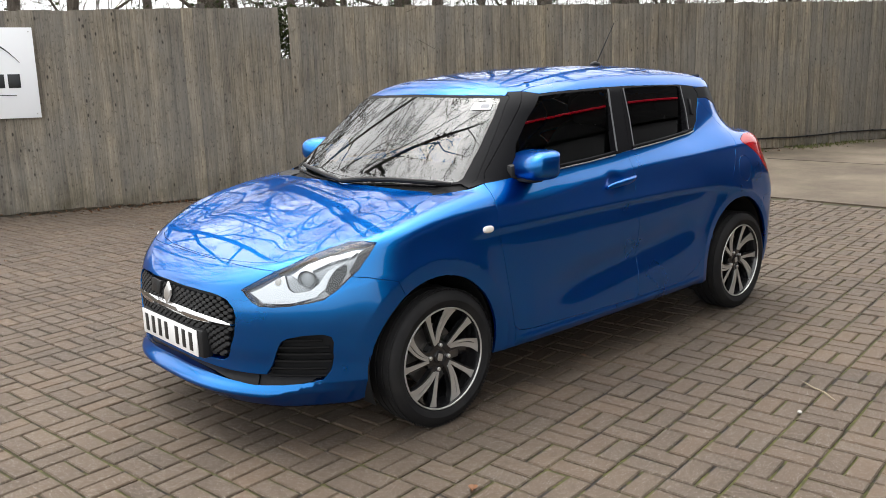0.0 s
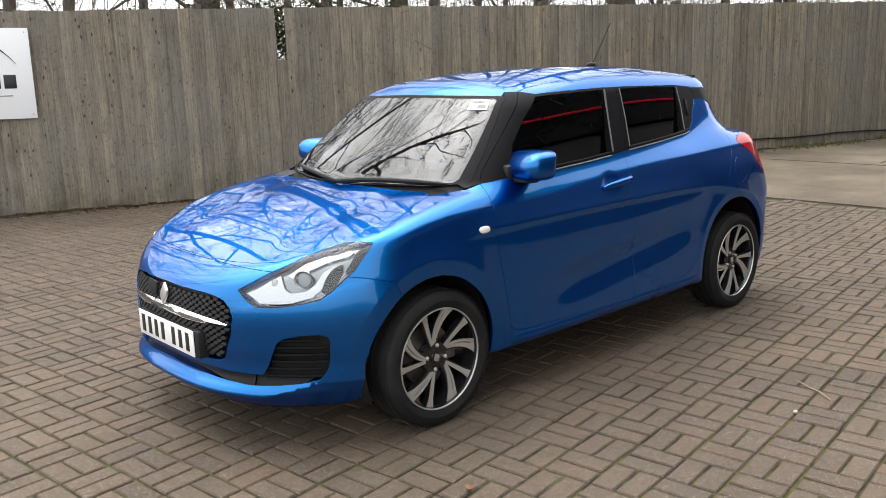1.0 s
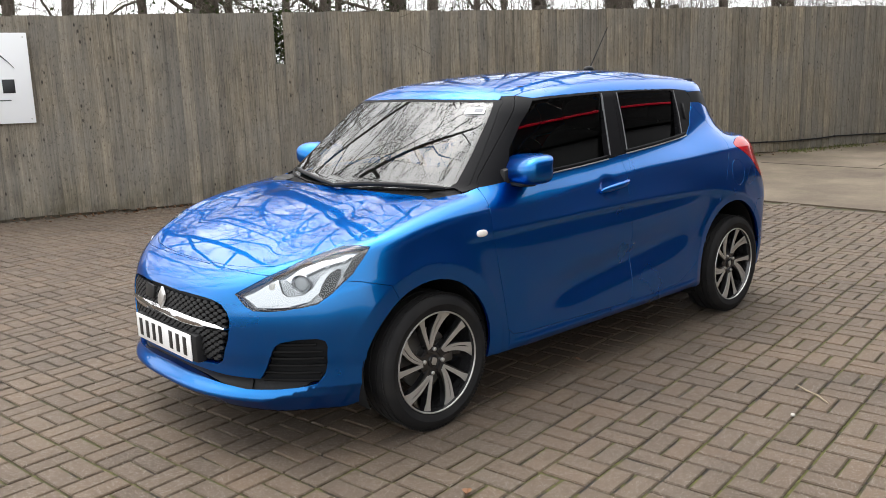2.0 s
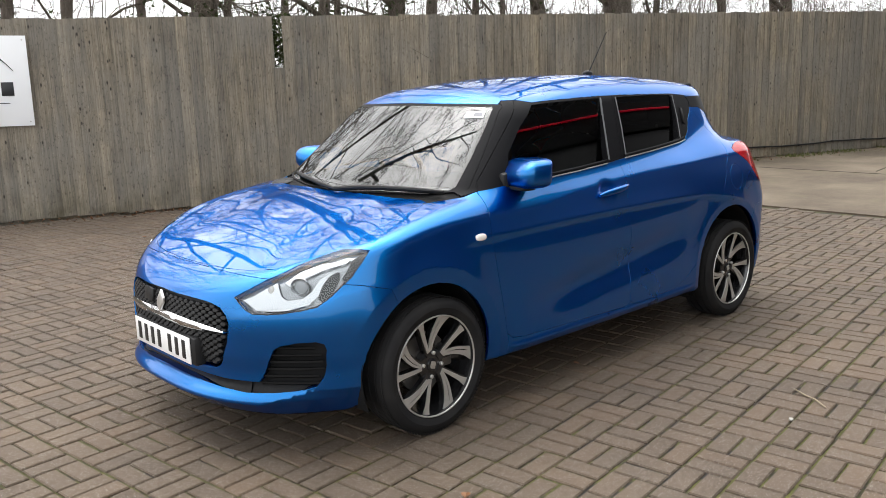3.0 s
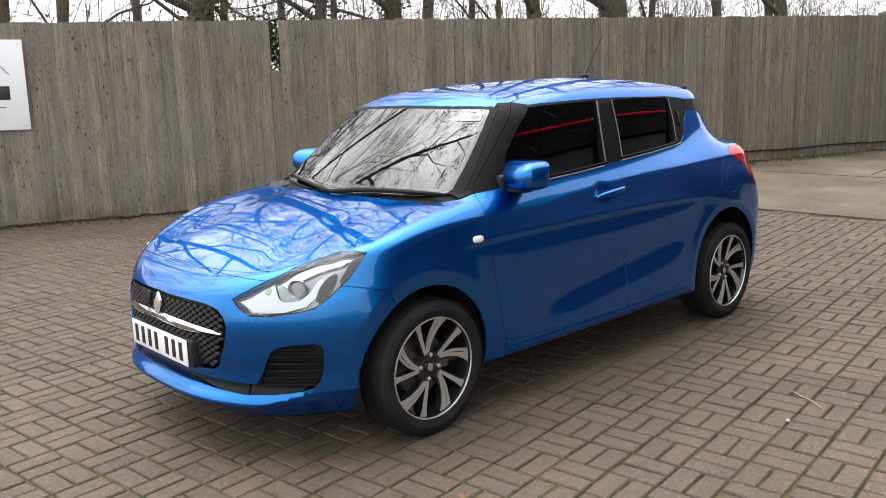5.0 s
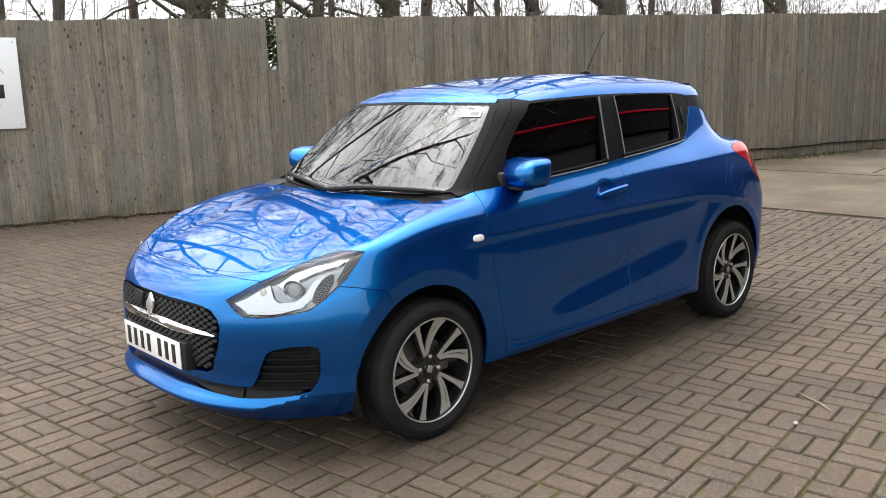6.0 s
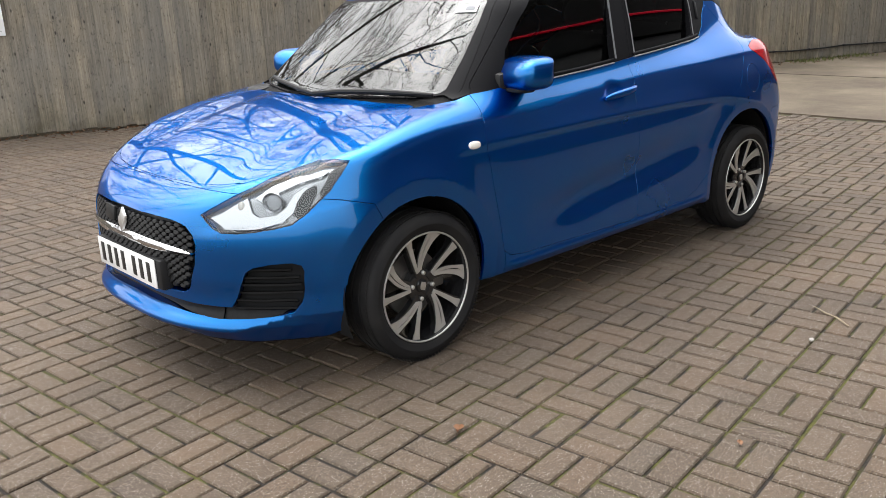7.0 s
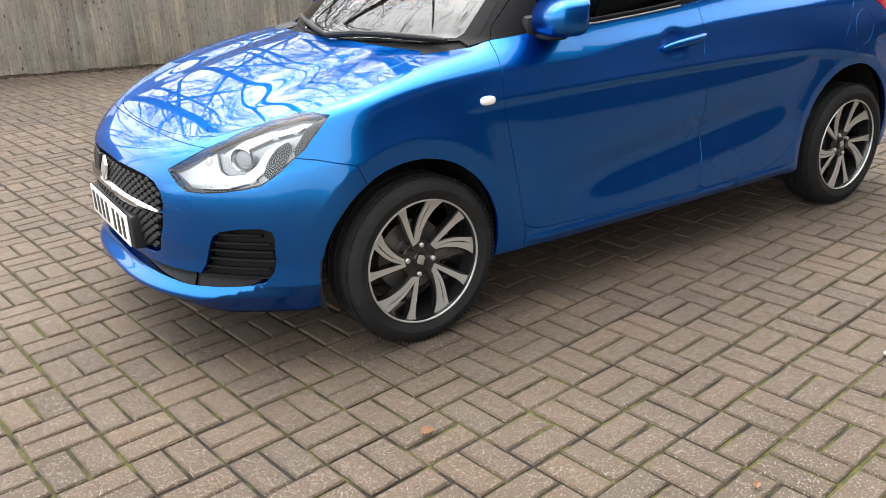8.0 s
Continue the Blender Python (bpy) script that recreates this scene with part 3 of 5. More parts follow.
mark(GATE_GLASS, [(-0.05, 1.05), (0.48, 1.05), (0.50, 1.10), (0.37, 1.30), (-0.05, 1.325)], FRONT, lambda c, n: n.x < -0.3 and c.x < -2.3, over=(GATE,))
mark(SPOILER, [(-2.225, 1.330), (-2.46, 1.330), (-2.60, 1.30), (-2.72, 1.19), (-2.60, 1.19), (-2.39, 1.266), (-2.25, 1.270)], SIDE, lambda c, n: c.y > 0.25 and n.y > 0.1, over=(BODY, GATE, ROOF))
mark(TAIL, softened([(-2.455, 1.012), (-2.58, 1.042), (-2.70, 1.045), (-3.05, 1.00), (-3.05, 0.80), (-2.77, 0.79), (-2.70, 0.835), (-2.635, 0.905), (-2.55, 0.965)]), SIDE, lambda c, n: c.y > 0.5 and (n.y > 0.1 or n.x < -0.2), over=(BODY, GATE))
mark(SCUTTLE, [(-0.03, -0.05), (-0.03, 0.4), (-0.10, 0.60), (-0.22, 0.66), (-0.30, 0.715), (-0.40, 0.735), (-0.45, 0.70), (-0.45, -0.05)], ABOVE, lambda c, n: 0.86 < c.z < 1.03 and n.z > 0.2)
mark(BONNET, [(0.642, -0.05), (0.640, 0.1), (0.627, 0.281), (0.601, 0.418), (0.555, 0.53), (0.45, 0.625), (0.324, 0.672), (0.17, 0.680), (0.02, 0.668), (-0.11, 0.645), (-0.175, 0.612), (-0.185, 0.57), (-0.165, 0.45),
              (-0.135, 0.3), (-0.115, 0.1), (-0.11, -0.05)], ABOVE, lambda c, n: c.z > 0.6 and n.z > 0.2 and c.x > -0.3)
belt = [(-0.30, 0.965), (-0.378, 0.982), (-0.55, 0.998), (-0.83, 1.000), (-1.05, 1.012), (-1.268, 1.028), (-1.46, 1.045), (-1.75, 1.062), (-2.02, 1.083), (-2.10, 1.10)]
mark(BAND, belt + [(-2.17, 1.145), (-2.215, 1.205), (-2.27, 1.25), (-2.30, 1.30), (-2.27, 1.338), (-2.10, 1.352), (-1.58, 1.363), (-1.40, 1.363), (-1.0, 1.354), (-0.89, 1.348), (-0.83, 1.362), (-0.76, 1.362), (-0.66, 1.31), (-0.30, 1.00)],
     SIDE, lambda c, n: c.y > 0.40 and c.z > 0.95 and (n.y > 0.1 or n.x > 0.2))
mark(BAND_R, [(-1.395, 1.0), (-1.43, 1.10), (-1.51, 1.37), (-2.35, 1.37), (-2.35, 1.0)], SIDE, lambda c, n: c.y > 0.40, over=(BAND,))
glassy = lambda c, n: n.x > 0.25 and c.z > 0.93 and -1.0 < c.x < 0
mark(PILLAR, [(-0.25, 0.94), (-0.372, 0.975), (-0.40, 1.02), (-0.80, 1.352), (-0.84, 1.38), (-0.6, 1.40), (-0.25, 1.1)], SIDE, lambda c, n: c.y > 0.40, over=(BAND,))
mark(SCREEN_RIM, [(-0.05, 0.962), (0.3, 0.966), (0.55, 0.972), (0.69, 0.985), (0.695, 0.995), (0.650, 1.115), (0.592, 1.255), (0.552, 1.335), (0.535, 1.347), (-0.05, 1.357)], FRONT, glassy)
mark(SCREEN_Z, [(-0.05, 0.966), (0.3, 0.970), (0.53, 0.976), (0.63, 0.986), (0.643, 1.00), (0.612, 1.115), (0.562, 1.255), (0.530, 1.325), (0.515, 1.336), (-0.05, 1.346)], FRONT, glassy, over=(SCREEN_RIM,))
mark(WIN_F, [(-0.60, 1.018), (-0.83, 1.016), (-1.05, 1.026), (-1.275, 1.040), (-1.29, 1.05), (-1.355, 1.237), (-1.395, 1.345), (-1.38, 1.352), (-1.0, 1.343), (-0.875, 1.337), (-0.735, 1.24), (-0.610, 1.131), (-0.555, 1.04)], SIDE, flank, over=(BAND,))
mark(WIN_R, [(-1.472, 1.060), (-1.75, 1.078), (-2.00, 1.098), (-2.025, 1.11), (-2.07, 1.216), (-2.10, 1.335), (-2.08, 1.345), (-1.84, 1.352), (-1.555, 1.352), (-1.543, 1.345), (-1.508, 1.20), (-1.468, 1.07)], SIDE, flank, over=(BAND_R,))
mark(GRILLE, [(-0.05, 0.640), (0.10, 0.638), (0.27, 0.638), (0.35, 0.632), (0.40, 0.618), (0.432, 0.590), (0.447, 0.555), (0.438, 0.485), (0.405, 0.405), (0.388, 0.382), (0.36, 0.370), (-0.05, 0.366)], FRONT, ahead)
mark(VENT, [(0.50, 0.328), (0.545, 0.328), (0.575, 0.385), (0.61, 0.465), (0.63, 0.480), (0.68, 0.492), (0.730, 0.495), (0.750, 0.485), (0.754, 0.462), (0.747, 0.40), (0.735, 0.345), (0.715, 0.312), (0.68, 0.300), (0.60, 0.290), (0.50, 0.286)], FRONT, ahead)
mark(SLOT, [(-0.05, 0.344), (0.27, 0.338), (0.40, 0.330), (0.50, 0.328), (0.50, 0.286), (0.419, 0.292), (0.268, 0.302), (-0.05, 0.312)], FRONT, ahead)
mark(LAMP, [(-0.171, 0.662), (-0.152, 0.643), (-0.125, 0.618), (-0.092, 0.605), (-0.03, 0.604), (0.03, 0.609), (0.10, 0.619), (0.162, 0.633), (0.195, 0.652), (0.227, 0.677), (0.291, 0.733), (0.332, 0.786), (0.358, 0.826),
            (0.305, 0.832), (0.249, 0.828), (0.173, 0.808), (0.086, 0.780), (0.023, 0.752), (-0.043, 0.726), (-0.110, 0.693)], SKEW, lambda c, n: c.x > 0.15 and c.y > 0.3 and c.z > 0.5)
mark(LAMP_L, [(-0.147, 0.655), (-0.087, 0.618), (0.031, 0.622), (0.130, 0.640), (0.186, 0.684), (0.236, 0.752), (0.205, 0.756), (0.167, 0.734), (0.139, 0.690), (0.104, 0.665), (0.042, 0.658), (0.020, 0.672), (0.0, 0.727), (-0.05, 0.702), (-0.10, 0.672)], SKEW, over=(LAMP,))
mark(LAMP_S, [(0.025, 0.725), (0.087, 0.766), (0.169, 0.793), (0.288, 0.805), (0.270, 0.790), (0.183, 0.770), (0.118, 0.742), (0.055, 0.705)], SKEW, over=(LAMP,))
for outline in ([(0.256, 0.732), (0.275, 0.76), (0.295, 0.802), (0.343, 0.825), (0.362, 0.831), (0.356, 0.799), (0.322, 0.765), (0.263, 0.715)],
                [(0.164, 0.659), (0.177, 0.70), (0.203, 0.74), (0.238, 0.759), (0.248, 0.753), (0.248, 0.728), (0.218, 0.672), (0.181, 0.649)]):
    mark(LAMP_D, outline, SKEW, over=(LAMP, LAMP_L, LAMP_S))
mark(GONE, disc(*ARCH_F, 56), SIDE, lambda c, n: c.y > 0.42)
mark(GONE, disc(*ARCH_R, 56), SIDE, lambda c, n: c.y > 0.42)

PANELS = {}
for f in HULL.faces:
    PANELS.setdefault(f[ZONE], []).append([tuple(v.co) for v in f.verts])


EDGE_ROUND = 0.0016                           # radius of the rounded panel edges
UPRIGHT = 0.110                               # how much more upright the side glass stands than its frame


def pane_slope(p):
    """Normals of the side glass."""
    run = (glass_width(p[:, 0] + 0.01, p[:, 2]) - glass_width(p[:, 0] - 0.01, p[:, 2])) / 0.02
    n = np.stack([-run, np.sign(p[:, 1]), np.full(len(p), 0.43 - UPRIGHT)], 1)
    return n / np.linalg.norm(n, axis=1)[:, None]


def panel(name, zones, mat, parent, side, gap=0.0014, lip=0.014, sink=0.0, label="", pane=False):
    """A panel of the skin, with a narrow gap and a turned-in lip all round. side: 1 left, -1 right, 0 both halves in one."""
    index, pts, faces = {}, [], []
    for s in ((1, -1) if side == 0 else (side,)):
        for z in zones:
            for poly in PANELS.get(z, ()):
                ids = []
                for x, y, h in poly:
                    key = (round(x, 5), round(s * y, 5) + 0.0, round(h, 5))
                    if key not in index:
                        index[key] = len(pts)
                        pts.append(key)
                    ids.append(index[key])
                ids = list(dict.fromkeys(ids))
                if len(ids) > 2:
                    faces.append(ids if s > 0 else ids[::-1])
    pts = np.array(pts)
    slope = skin_slope(pts)
    if pane:
        sink = np.clip(0.004 + UPRIGHT * (1.36 - pts[:, 2:3]), 0, 1)
    bm = from_lists((pts - sink * slope).tolist(), faces)
    if lip:
        # slivers along the cut: draw what lies next to the rim onto it, and keep the rim's line
        edge_verts = {v for e in bm.edges if len(e.link_faces) == 1 for v in e.verts}
        bmesh.ops.remove_doubles(bm, verts=list(edge_verts), dist=0.0012)
        edge_verts = {v for e in bm.edges if len(e.link_faces) == 1 for v in e.verts}
        target = {}
        for e in bm.edges:
            a, b = e.verts
            if (a in edge_verts) != (b in edge_verts) and e.calc_length() < 0.0048:
                target[b if a in edge_verts else a] = a if a in edge_verts else b
        bmesh.ops.weld_verts(bm, targetmap=target)
    bm.verts.ensure_lookup_table()
    bm.normal_update()
    rim = [e for e in bm.edges if len(e.link_faces) == 1]
    inward = {}
    for e in rim:
        f = e.link_faces[0]
        d = f.normal.cross(e.verts[1].co - e.verts[0].co)
        if d.length < 1e-9:
            continue
        if d.dot(f.calc_center_median() - e.verts[0].co) < 0:
            d = -d
        for v in e.verts:
            inward[v] = inward.get(v, Vector()) + d
    if gap:
        gap = gap + (EDGE_ROUND - 0.0008 if mat is BLUE and lip else 0)
        for v, d in inward.items():
            if d.length > 1e-6:
                v.co += d.normalized() * gap
    skin_count, ring_count, away = len(bm.faces), 0, {}
    if lip:
        if mat is BLUE:
            # a small rounded edge before the lip turns in
            got = bmesh.ops.extrude_edge_only(bm, edges=rim)
            fresh = [g for g in got["geom"] if isinstance(g, bmesh.types.BMVert)]
            rim = [g for g in got["geom"] if isinstance(g, bmesh.types.BMEdge) and len(g.link_faces) == 1 and g.verts[0] not in inward and g.verts[1] not in inward]
            back = skin_slope(np.array([tuple(v.co) for v in fresh]))
            for v, n in zip(fresh, back):
                old = next((e.other_vert(v) for e in v.link_edges if e.other_vert(v) in inward), None)
                d = inward[old].normalized() if old is not None and inward[old].length > 1e-6 else Vector((0, 0, 0))
                v.co -= d * EDGE_ROUND + Vector(n) * EDGE_ROUND
                away[v] = tuple((Vector(n) * 0.25 - d).normalized())
            ring_count = len(bm.faces) - skin_count
        got = bmesh.ops.extrude_edge_only(bm, edges=rim)
        fresh = [g for g in got["geom"] if isinstance(g, bmesh.types.BMVert)]
        if fresh:
            back = skin_slope(np.array([tuple(v.co) for v in fresh]))
            for v, n in zip(fresh, back):
                v.co -= Vector(n) * lip
    bm.verts.index_update()
    away = {v.index: n for v, n in away.items()}
    me = bpy.data.meshes.new(name)
    bm.to_mesh(me)
    bm.free()
    me.materials.append(mat)
    me.shade_smooth()
    co = np.empty(len(me.vertices) * 3)
    me.vertices.foreach_get("co", co)
    co = co.reshape(-1, 3)
    slopes = (pane_slope(co) if pane else skin_slope(co))
    loops = []
    for f in me.polygons:
        if f.index < skin_count:
            loops += [slopes[v] for v in f.vertices]
        elif f.index < skin_count + ring_count:
            loops += [away.get(v, slopes[v]) for v in f.vertices]
        else:
            loops += [f.normal for v in f.vertices]
    me.normals_split_custom_set([tuple(v) for v in loops])
    ob = new(name, me)
    ob.parent = parent
    return tagged(ob, label)


def meet(start, way):
    """Where a line from outside first meets the skin."""
    s = np.linspace(0, 1.2, 2401)
    p = np.array(start)[None] + s[:, None] * np.array(way)[None]
    i = int(np.argmax(skin(*p.T) < 0))
    return Vector(p[i])


def side_at(x, z):
    return meet((x, 1.1, z), (0, -1, 0))


def front_at(y, z):
    return meet((1.0, y, z), (-1.6, 0, 0)) if z < 0.93 else meet((0.2, y, z), (-1, 0, 0))


def top_at(x, y):
    return meet((x, y, 1.7), (0, 0, -1))


def slope_at(p):
    return Vector(skin_slope(np.array([tuple(p)]))[0])


# ---- the car ----
car = tagged(new("hatchback_car"), "metallic blue five-door hatchback parked on the block paving, clean and shiny", "car")


def both(build):
    """Builds a part for the left side and for the right."""
    for s in (1, -1):
        build(s)


def flip(bm, s):
    if s < 0:
        bm.transform(Matrix.Diagonal((1, -1, 1, 1)))
        bmesh.ops.reverse_faces(bm, faces=bm.faces[:])
    return bm


bonnet = panel("bonnet", [BONNET], BLUE, car, 0, gap=0.0022)
roof = panel("roof", [ROOF], BLUE, car, 0, gap=0.003)
bumper = panel("front_bumper", [BUMPER], BLUE, car, 0, lip=0.03)
rear_bumper = panel("rear_bumper", [BUMPER_R], BLUE, car, 0)
tailgate = panel("tailgate", [GATE], BLUE, car, 0)
panel("rear_window", [GATE_GLASS], PRIVACY, tailgate, 0, lip=0, sink=0.002)
panel("underbody", [FLOOR], UNDER, car, 0, gap=0, lip=0)
panel("scuttle_panel", [SCUTTLE], COWL, car, 0, gap=0, sink=0.010, label="black grained plastic panel under the windscreen")
panel("windscreen_surround", [SCREEN_RIM], FRAME_BLACK, car, 0, gap=0.0, lip=0.008, sink=0.0015)
windscreen = panel("windscreen", [SCREEN_Z], SCREEN, car, 0, gap=0.001, lip=0.0, sink=0.001, label="clear windscreen mirroring bare branches")
grille = panel("grille", [GRILLE], TRIM, bumper, 0, gap=0, lip=0, sink=0.045, label="black radiator grille")
panel("lower_intake", [SLOT], TRIM, bumper, 0, gap=0, lip=0, sink=0.032)


def flank_panels(s):
    panel("body_side", [BODY], BLUE, car, s)
    panel("front_wing", [FENDER], BLUE, car, s)
    panel("windscreen_pillar", [PILLAR], FRAME_BLACK, car, s, gap=0.002)
    door = panel("front_door", [DOOR_F], BLUE, car, s)
    panel("window_frame", [BAND], FRAME_BLACK, door, s, gap=0.001, sink=0.001, lip=0.03)
    panel("door_window", [WIN_F], WINDOW, door, s, gap=0.0, lip=0, pane=True)
    rear = panel("rear_door", [DOOR_R], BLUE, car, s)
    panel("window_frame", [BAND_R], FRAME_BLACK, rear, s, gap=0.001, sink=0.001, lip=0.03)
    panel("door_window", [WIN_R], PRIVACY, rear, s, gap=0.0, lip=0, pane=True)
    panel("fuel_flap" if s > 0 else "quarter_cover", [FLAP], BLUE, car, s, gap=0.0012, lip=0.008)
    panel("spoiler_cheek", [SPOILER], FRAME_BLACK, car, s)
    panel("tail_lamp", [TAIL], RED_LENS, car, s, gap=0.0015, label="red tail lamp")
    vent = panel("bumper_vent", [VENT], TRIM, bumper, s, gap=0, lip=0, sink=0.040, label="black louvred vent in the bumper")
    for k in range(6):
        z = 0.318 + 0.029 * k
        lo, hi = 0.545 + 0.0 * k + max(0.0, (z - 0.34)) * 0.42, 0.728 + (0.012 if 1 < k < 5 else -0.004)
        pts, faces, n = [], [], 9
        for i in range(n):
            y = lo + (hi - lo) * i / (n - 1)
            p = front_at(y, z)
            g = slope_at(p)
            for deep, up in ((0.010, 0.010), (0.008, 0.004), (0.030, -0.007), (0.034, 0.002)):
                q = p - g * deep + Z * up
                pts.append((q.x, q.y, q.z))
        for i in range(n - 1):
            for q in range(4):
                w = (q + 1) % 4
                faces.append((i * 4 + q, i * 4 + w, i * 4 + 4 + w, i * 4 + 4 + q))
        bm = from_lists(pts, faces)
        bmesh.ops.recalc_face_normals(bm, faces=bm.faces[:])
        part("louvre", flip(bm, s), COWL, vent)


both(flank_panels)


def flat_strip(run, wide, proud, s, name, mat):
    """A thin moulding laid on the flank along a run of points, with rounded edges."""
    pts, faces = [], []
    for i, p in enumerate(run):
        d = (run[min(i + 1, len(run) - 1)] - run[max(i - 1, 0)]).normalized()
        n = slope_at(p)
        side = d.cross(n).normalized()
        for k, h in ((-0.5, -0.004), (-0.5, 0.5 * proud), (-0.3, proud), (0.3, proud), (0.5, 0.5 * proud), (0.5, -0.004)):
            pts.append(tuple(p + side * (k * wide) + n * h))
    for i in range(len(run) - 1):
        faces += [(i * 6 + q, i * 6 + q + 1, i * 6 + 7 + q, i * 6 + 6 + q) for q in range(5)]
    faces += [tuple(range(6)), tuple(range(len(pts) - 6, len(pts)))[::-1]]
    bm = from_lists(pts, faces)
    bmesh.ops.recalc_face_normals(bm, faces=bm.faces[:])
    return part(name, flip(bm, s), mat, car)


def along(*corners, n=12):
    """Points on the flank along a broken line of (x, z)."""
    out = []
    for k, ((a, b), (c, d)) in enumerate(zip(corners, corners[1:])):
        out += [side_at(a + (c - a) * i / n, b + (d - b) * i / n) for i in range(0 if k == 0 else 1, n + 1)]
    return out


def belt_strips(s):
    front = [(-0.56, 1.003), (-0.83, 1.005), (-1.05, 1.016), (-1.275, 1.031)]
    rear = [(-1.44, 1.046), (-1.75, 1.065), (-2.02, 1.085), (-2.085, 1.094)]
    for line in (front, rear):
        flat_strip(along(*[(x, z + 0.008) for x, z in line], n=6), 0.016, 0.005, s, "belt_strip", FRAME_BLACK)
        # silver strip draws the bright highlight along the black belt moulding
        flat_strip(along(*[(x, z - 0.004) for x, z in line], n=6), 0.0065, 0.007, s, "belt_trim", SATIN)
    flat_strip(along((-1.402, 1.352), (-1.362, 1.237), (-1.302, 1.045), n=5), 0.010, 0.003, s, "pillar_trim", SEAL_GREY)
    flat_strip(along((-1.532, 1.352), (-1.498, 1.20), (-1.455, 1.060), n=5), 0.006, 0.003, s, "pillar_trim", SEAL_GREY)
    flat_strip(along((-2.118, 1.345), (-2.088, 1.216), (-2.045, 1.105), n=5), 0.006, 0.003, s, "pillar_trim", SEAL_GREY)


both(belt_strips)


# grille: rows of dark lozenge bars behind a bright bar, badge and plate
def lozenges():
    bms = []
    w, h = 0.041, 0.025
    area = [(-0.425, 0.555), (-0.40, 0.60), (-0.35, 0.625), (0.35, 0.625), (0.40, 0.60), (0.425, 0.555), (0.41, 0.485), (0.385, 0.41), (0.36, 0.385), (-0.36, 0.385), (-0.385, 0.41), (-0.41, 0.485)]
    for row in range(21):
        z = 0.375 + row * h * 0.5
        for col in range(-11, 12):
            y = (col + 0.5 * (row % 2)) * w
            if not encloses(area, y, z) or (abs(y) < 0.24 and z < 0.47):
                continue
            p = front_at(y, z) - X * 0.022
            bm = slab([(-0.40 * w, 0.0), (-0.20 * w, -0.34 * h), (0.20 * w, -0.34 * h), (0.40 * w, 0.0), (0.20 * w, 0.30 * h), (-0.20 * w, 0.30 * h)], 0.016, pose(0, 0, 0), 0.003)
            lean = math.degrees(math.atan2(slope_at(front_at(y, z)).y, 1.0))
            bm.transform(Matrix.Translation(p) @ pose(0, 0, 0, 0, 0, lean) @ pose(0, 0, 0, 90, 0, 90) @ pose(0, 0, 0, -16, 0, 0))
            bms.append(bm)
    return join(*bms)


part("grille_mesh", lozenges(), TRIM, bumper, "dark mesh of small lozenges", smooth=False)


def grille_bar():
    pts, faces, n = [], [], 33
    for i in range(n):
        y = 0.425 * (2 * i / (n - 1) - 1)
        t = abs(y) / 0.425
        p = front_at(y, 0.535 - 0.012 * t * t)
        half = 0.020 * (1 - 0.72 * t ** 3)
        for dx, dz in ((0.0, 1.0), (0.012, 0.55), (0.015, -0.1), (0.004, -1.0), (-0.03, -0.8), (-0.03, 0.8)):
            pts.append((p.x - 0.004 + dx * (1 - 0.5 * t), y, p.z + dz * half))
    for i in range(n - 1):
        for q in range(6):
            w = (q + 1) % 6
            faces.append((i * 6 + q, i * 6 + 6 + q, i * 6 + 6 + w, i * 6 + w))
    faces += [tuple(range(6)), tuple(range((n - 1) * 6, n * 6))[::-1]]
    bm = from_lists(pts, faces)
    bmesh.ops.recalc_face_normals(bm, faces=bm.faces[:])
    return bm


part("grille_bar", grille_bar(), CHROME, bumper, "chrome bar across the grille")
nose = front_at(0, 0.59)
badge_shape = [(-0.031, 0.004), (0.000, 0.040), (0.031, 0.014), (0.031, -0.004), (0.000, -0.040), (-0.031, -0.014)]
part("badge", slab([(a * 0.95, b * 1.2) for a, b in badge_shape], 0.010, Matrix.Translation(nose + X * 0.001) @ pose(0, 0, 0, 90, 0, 90) @ pose(0, 0, 0, -8, 0, 0), 0.004), SATIN, bumper, "satin silver emblem")
part("sensor_panel", box((0.012, 0.105, 0.058), Matrix.Translation(front_at(-0.135, 0.598) - X * 0.004) @ pose(0, 0, 0, 0, -9, -6), 0.004), TRIM, bumper, "black sensor cover")
part("plate_plinth", box((0.05, 0.56, 0.118), pose(0.776, 0.012, 0.424), 0.012), TRIM, bumper)
plate = part("number_plate", box((0.006, 0.520, 0.111), pose(0.805, 0, 0.425, 0, 0, 0), 0.003), PLATE_WHITE, bumper, "white number plate with black bars")
for k in range(7):
    y = -0.212 + 0.064 * k + (0.036 if k > 3 else 0.0)
    part("plate_bar", box((0.003, 0.030, 0.077), pose(0.8085, y, 0.425), 0.001), PLATE_BLACK, plate)


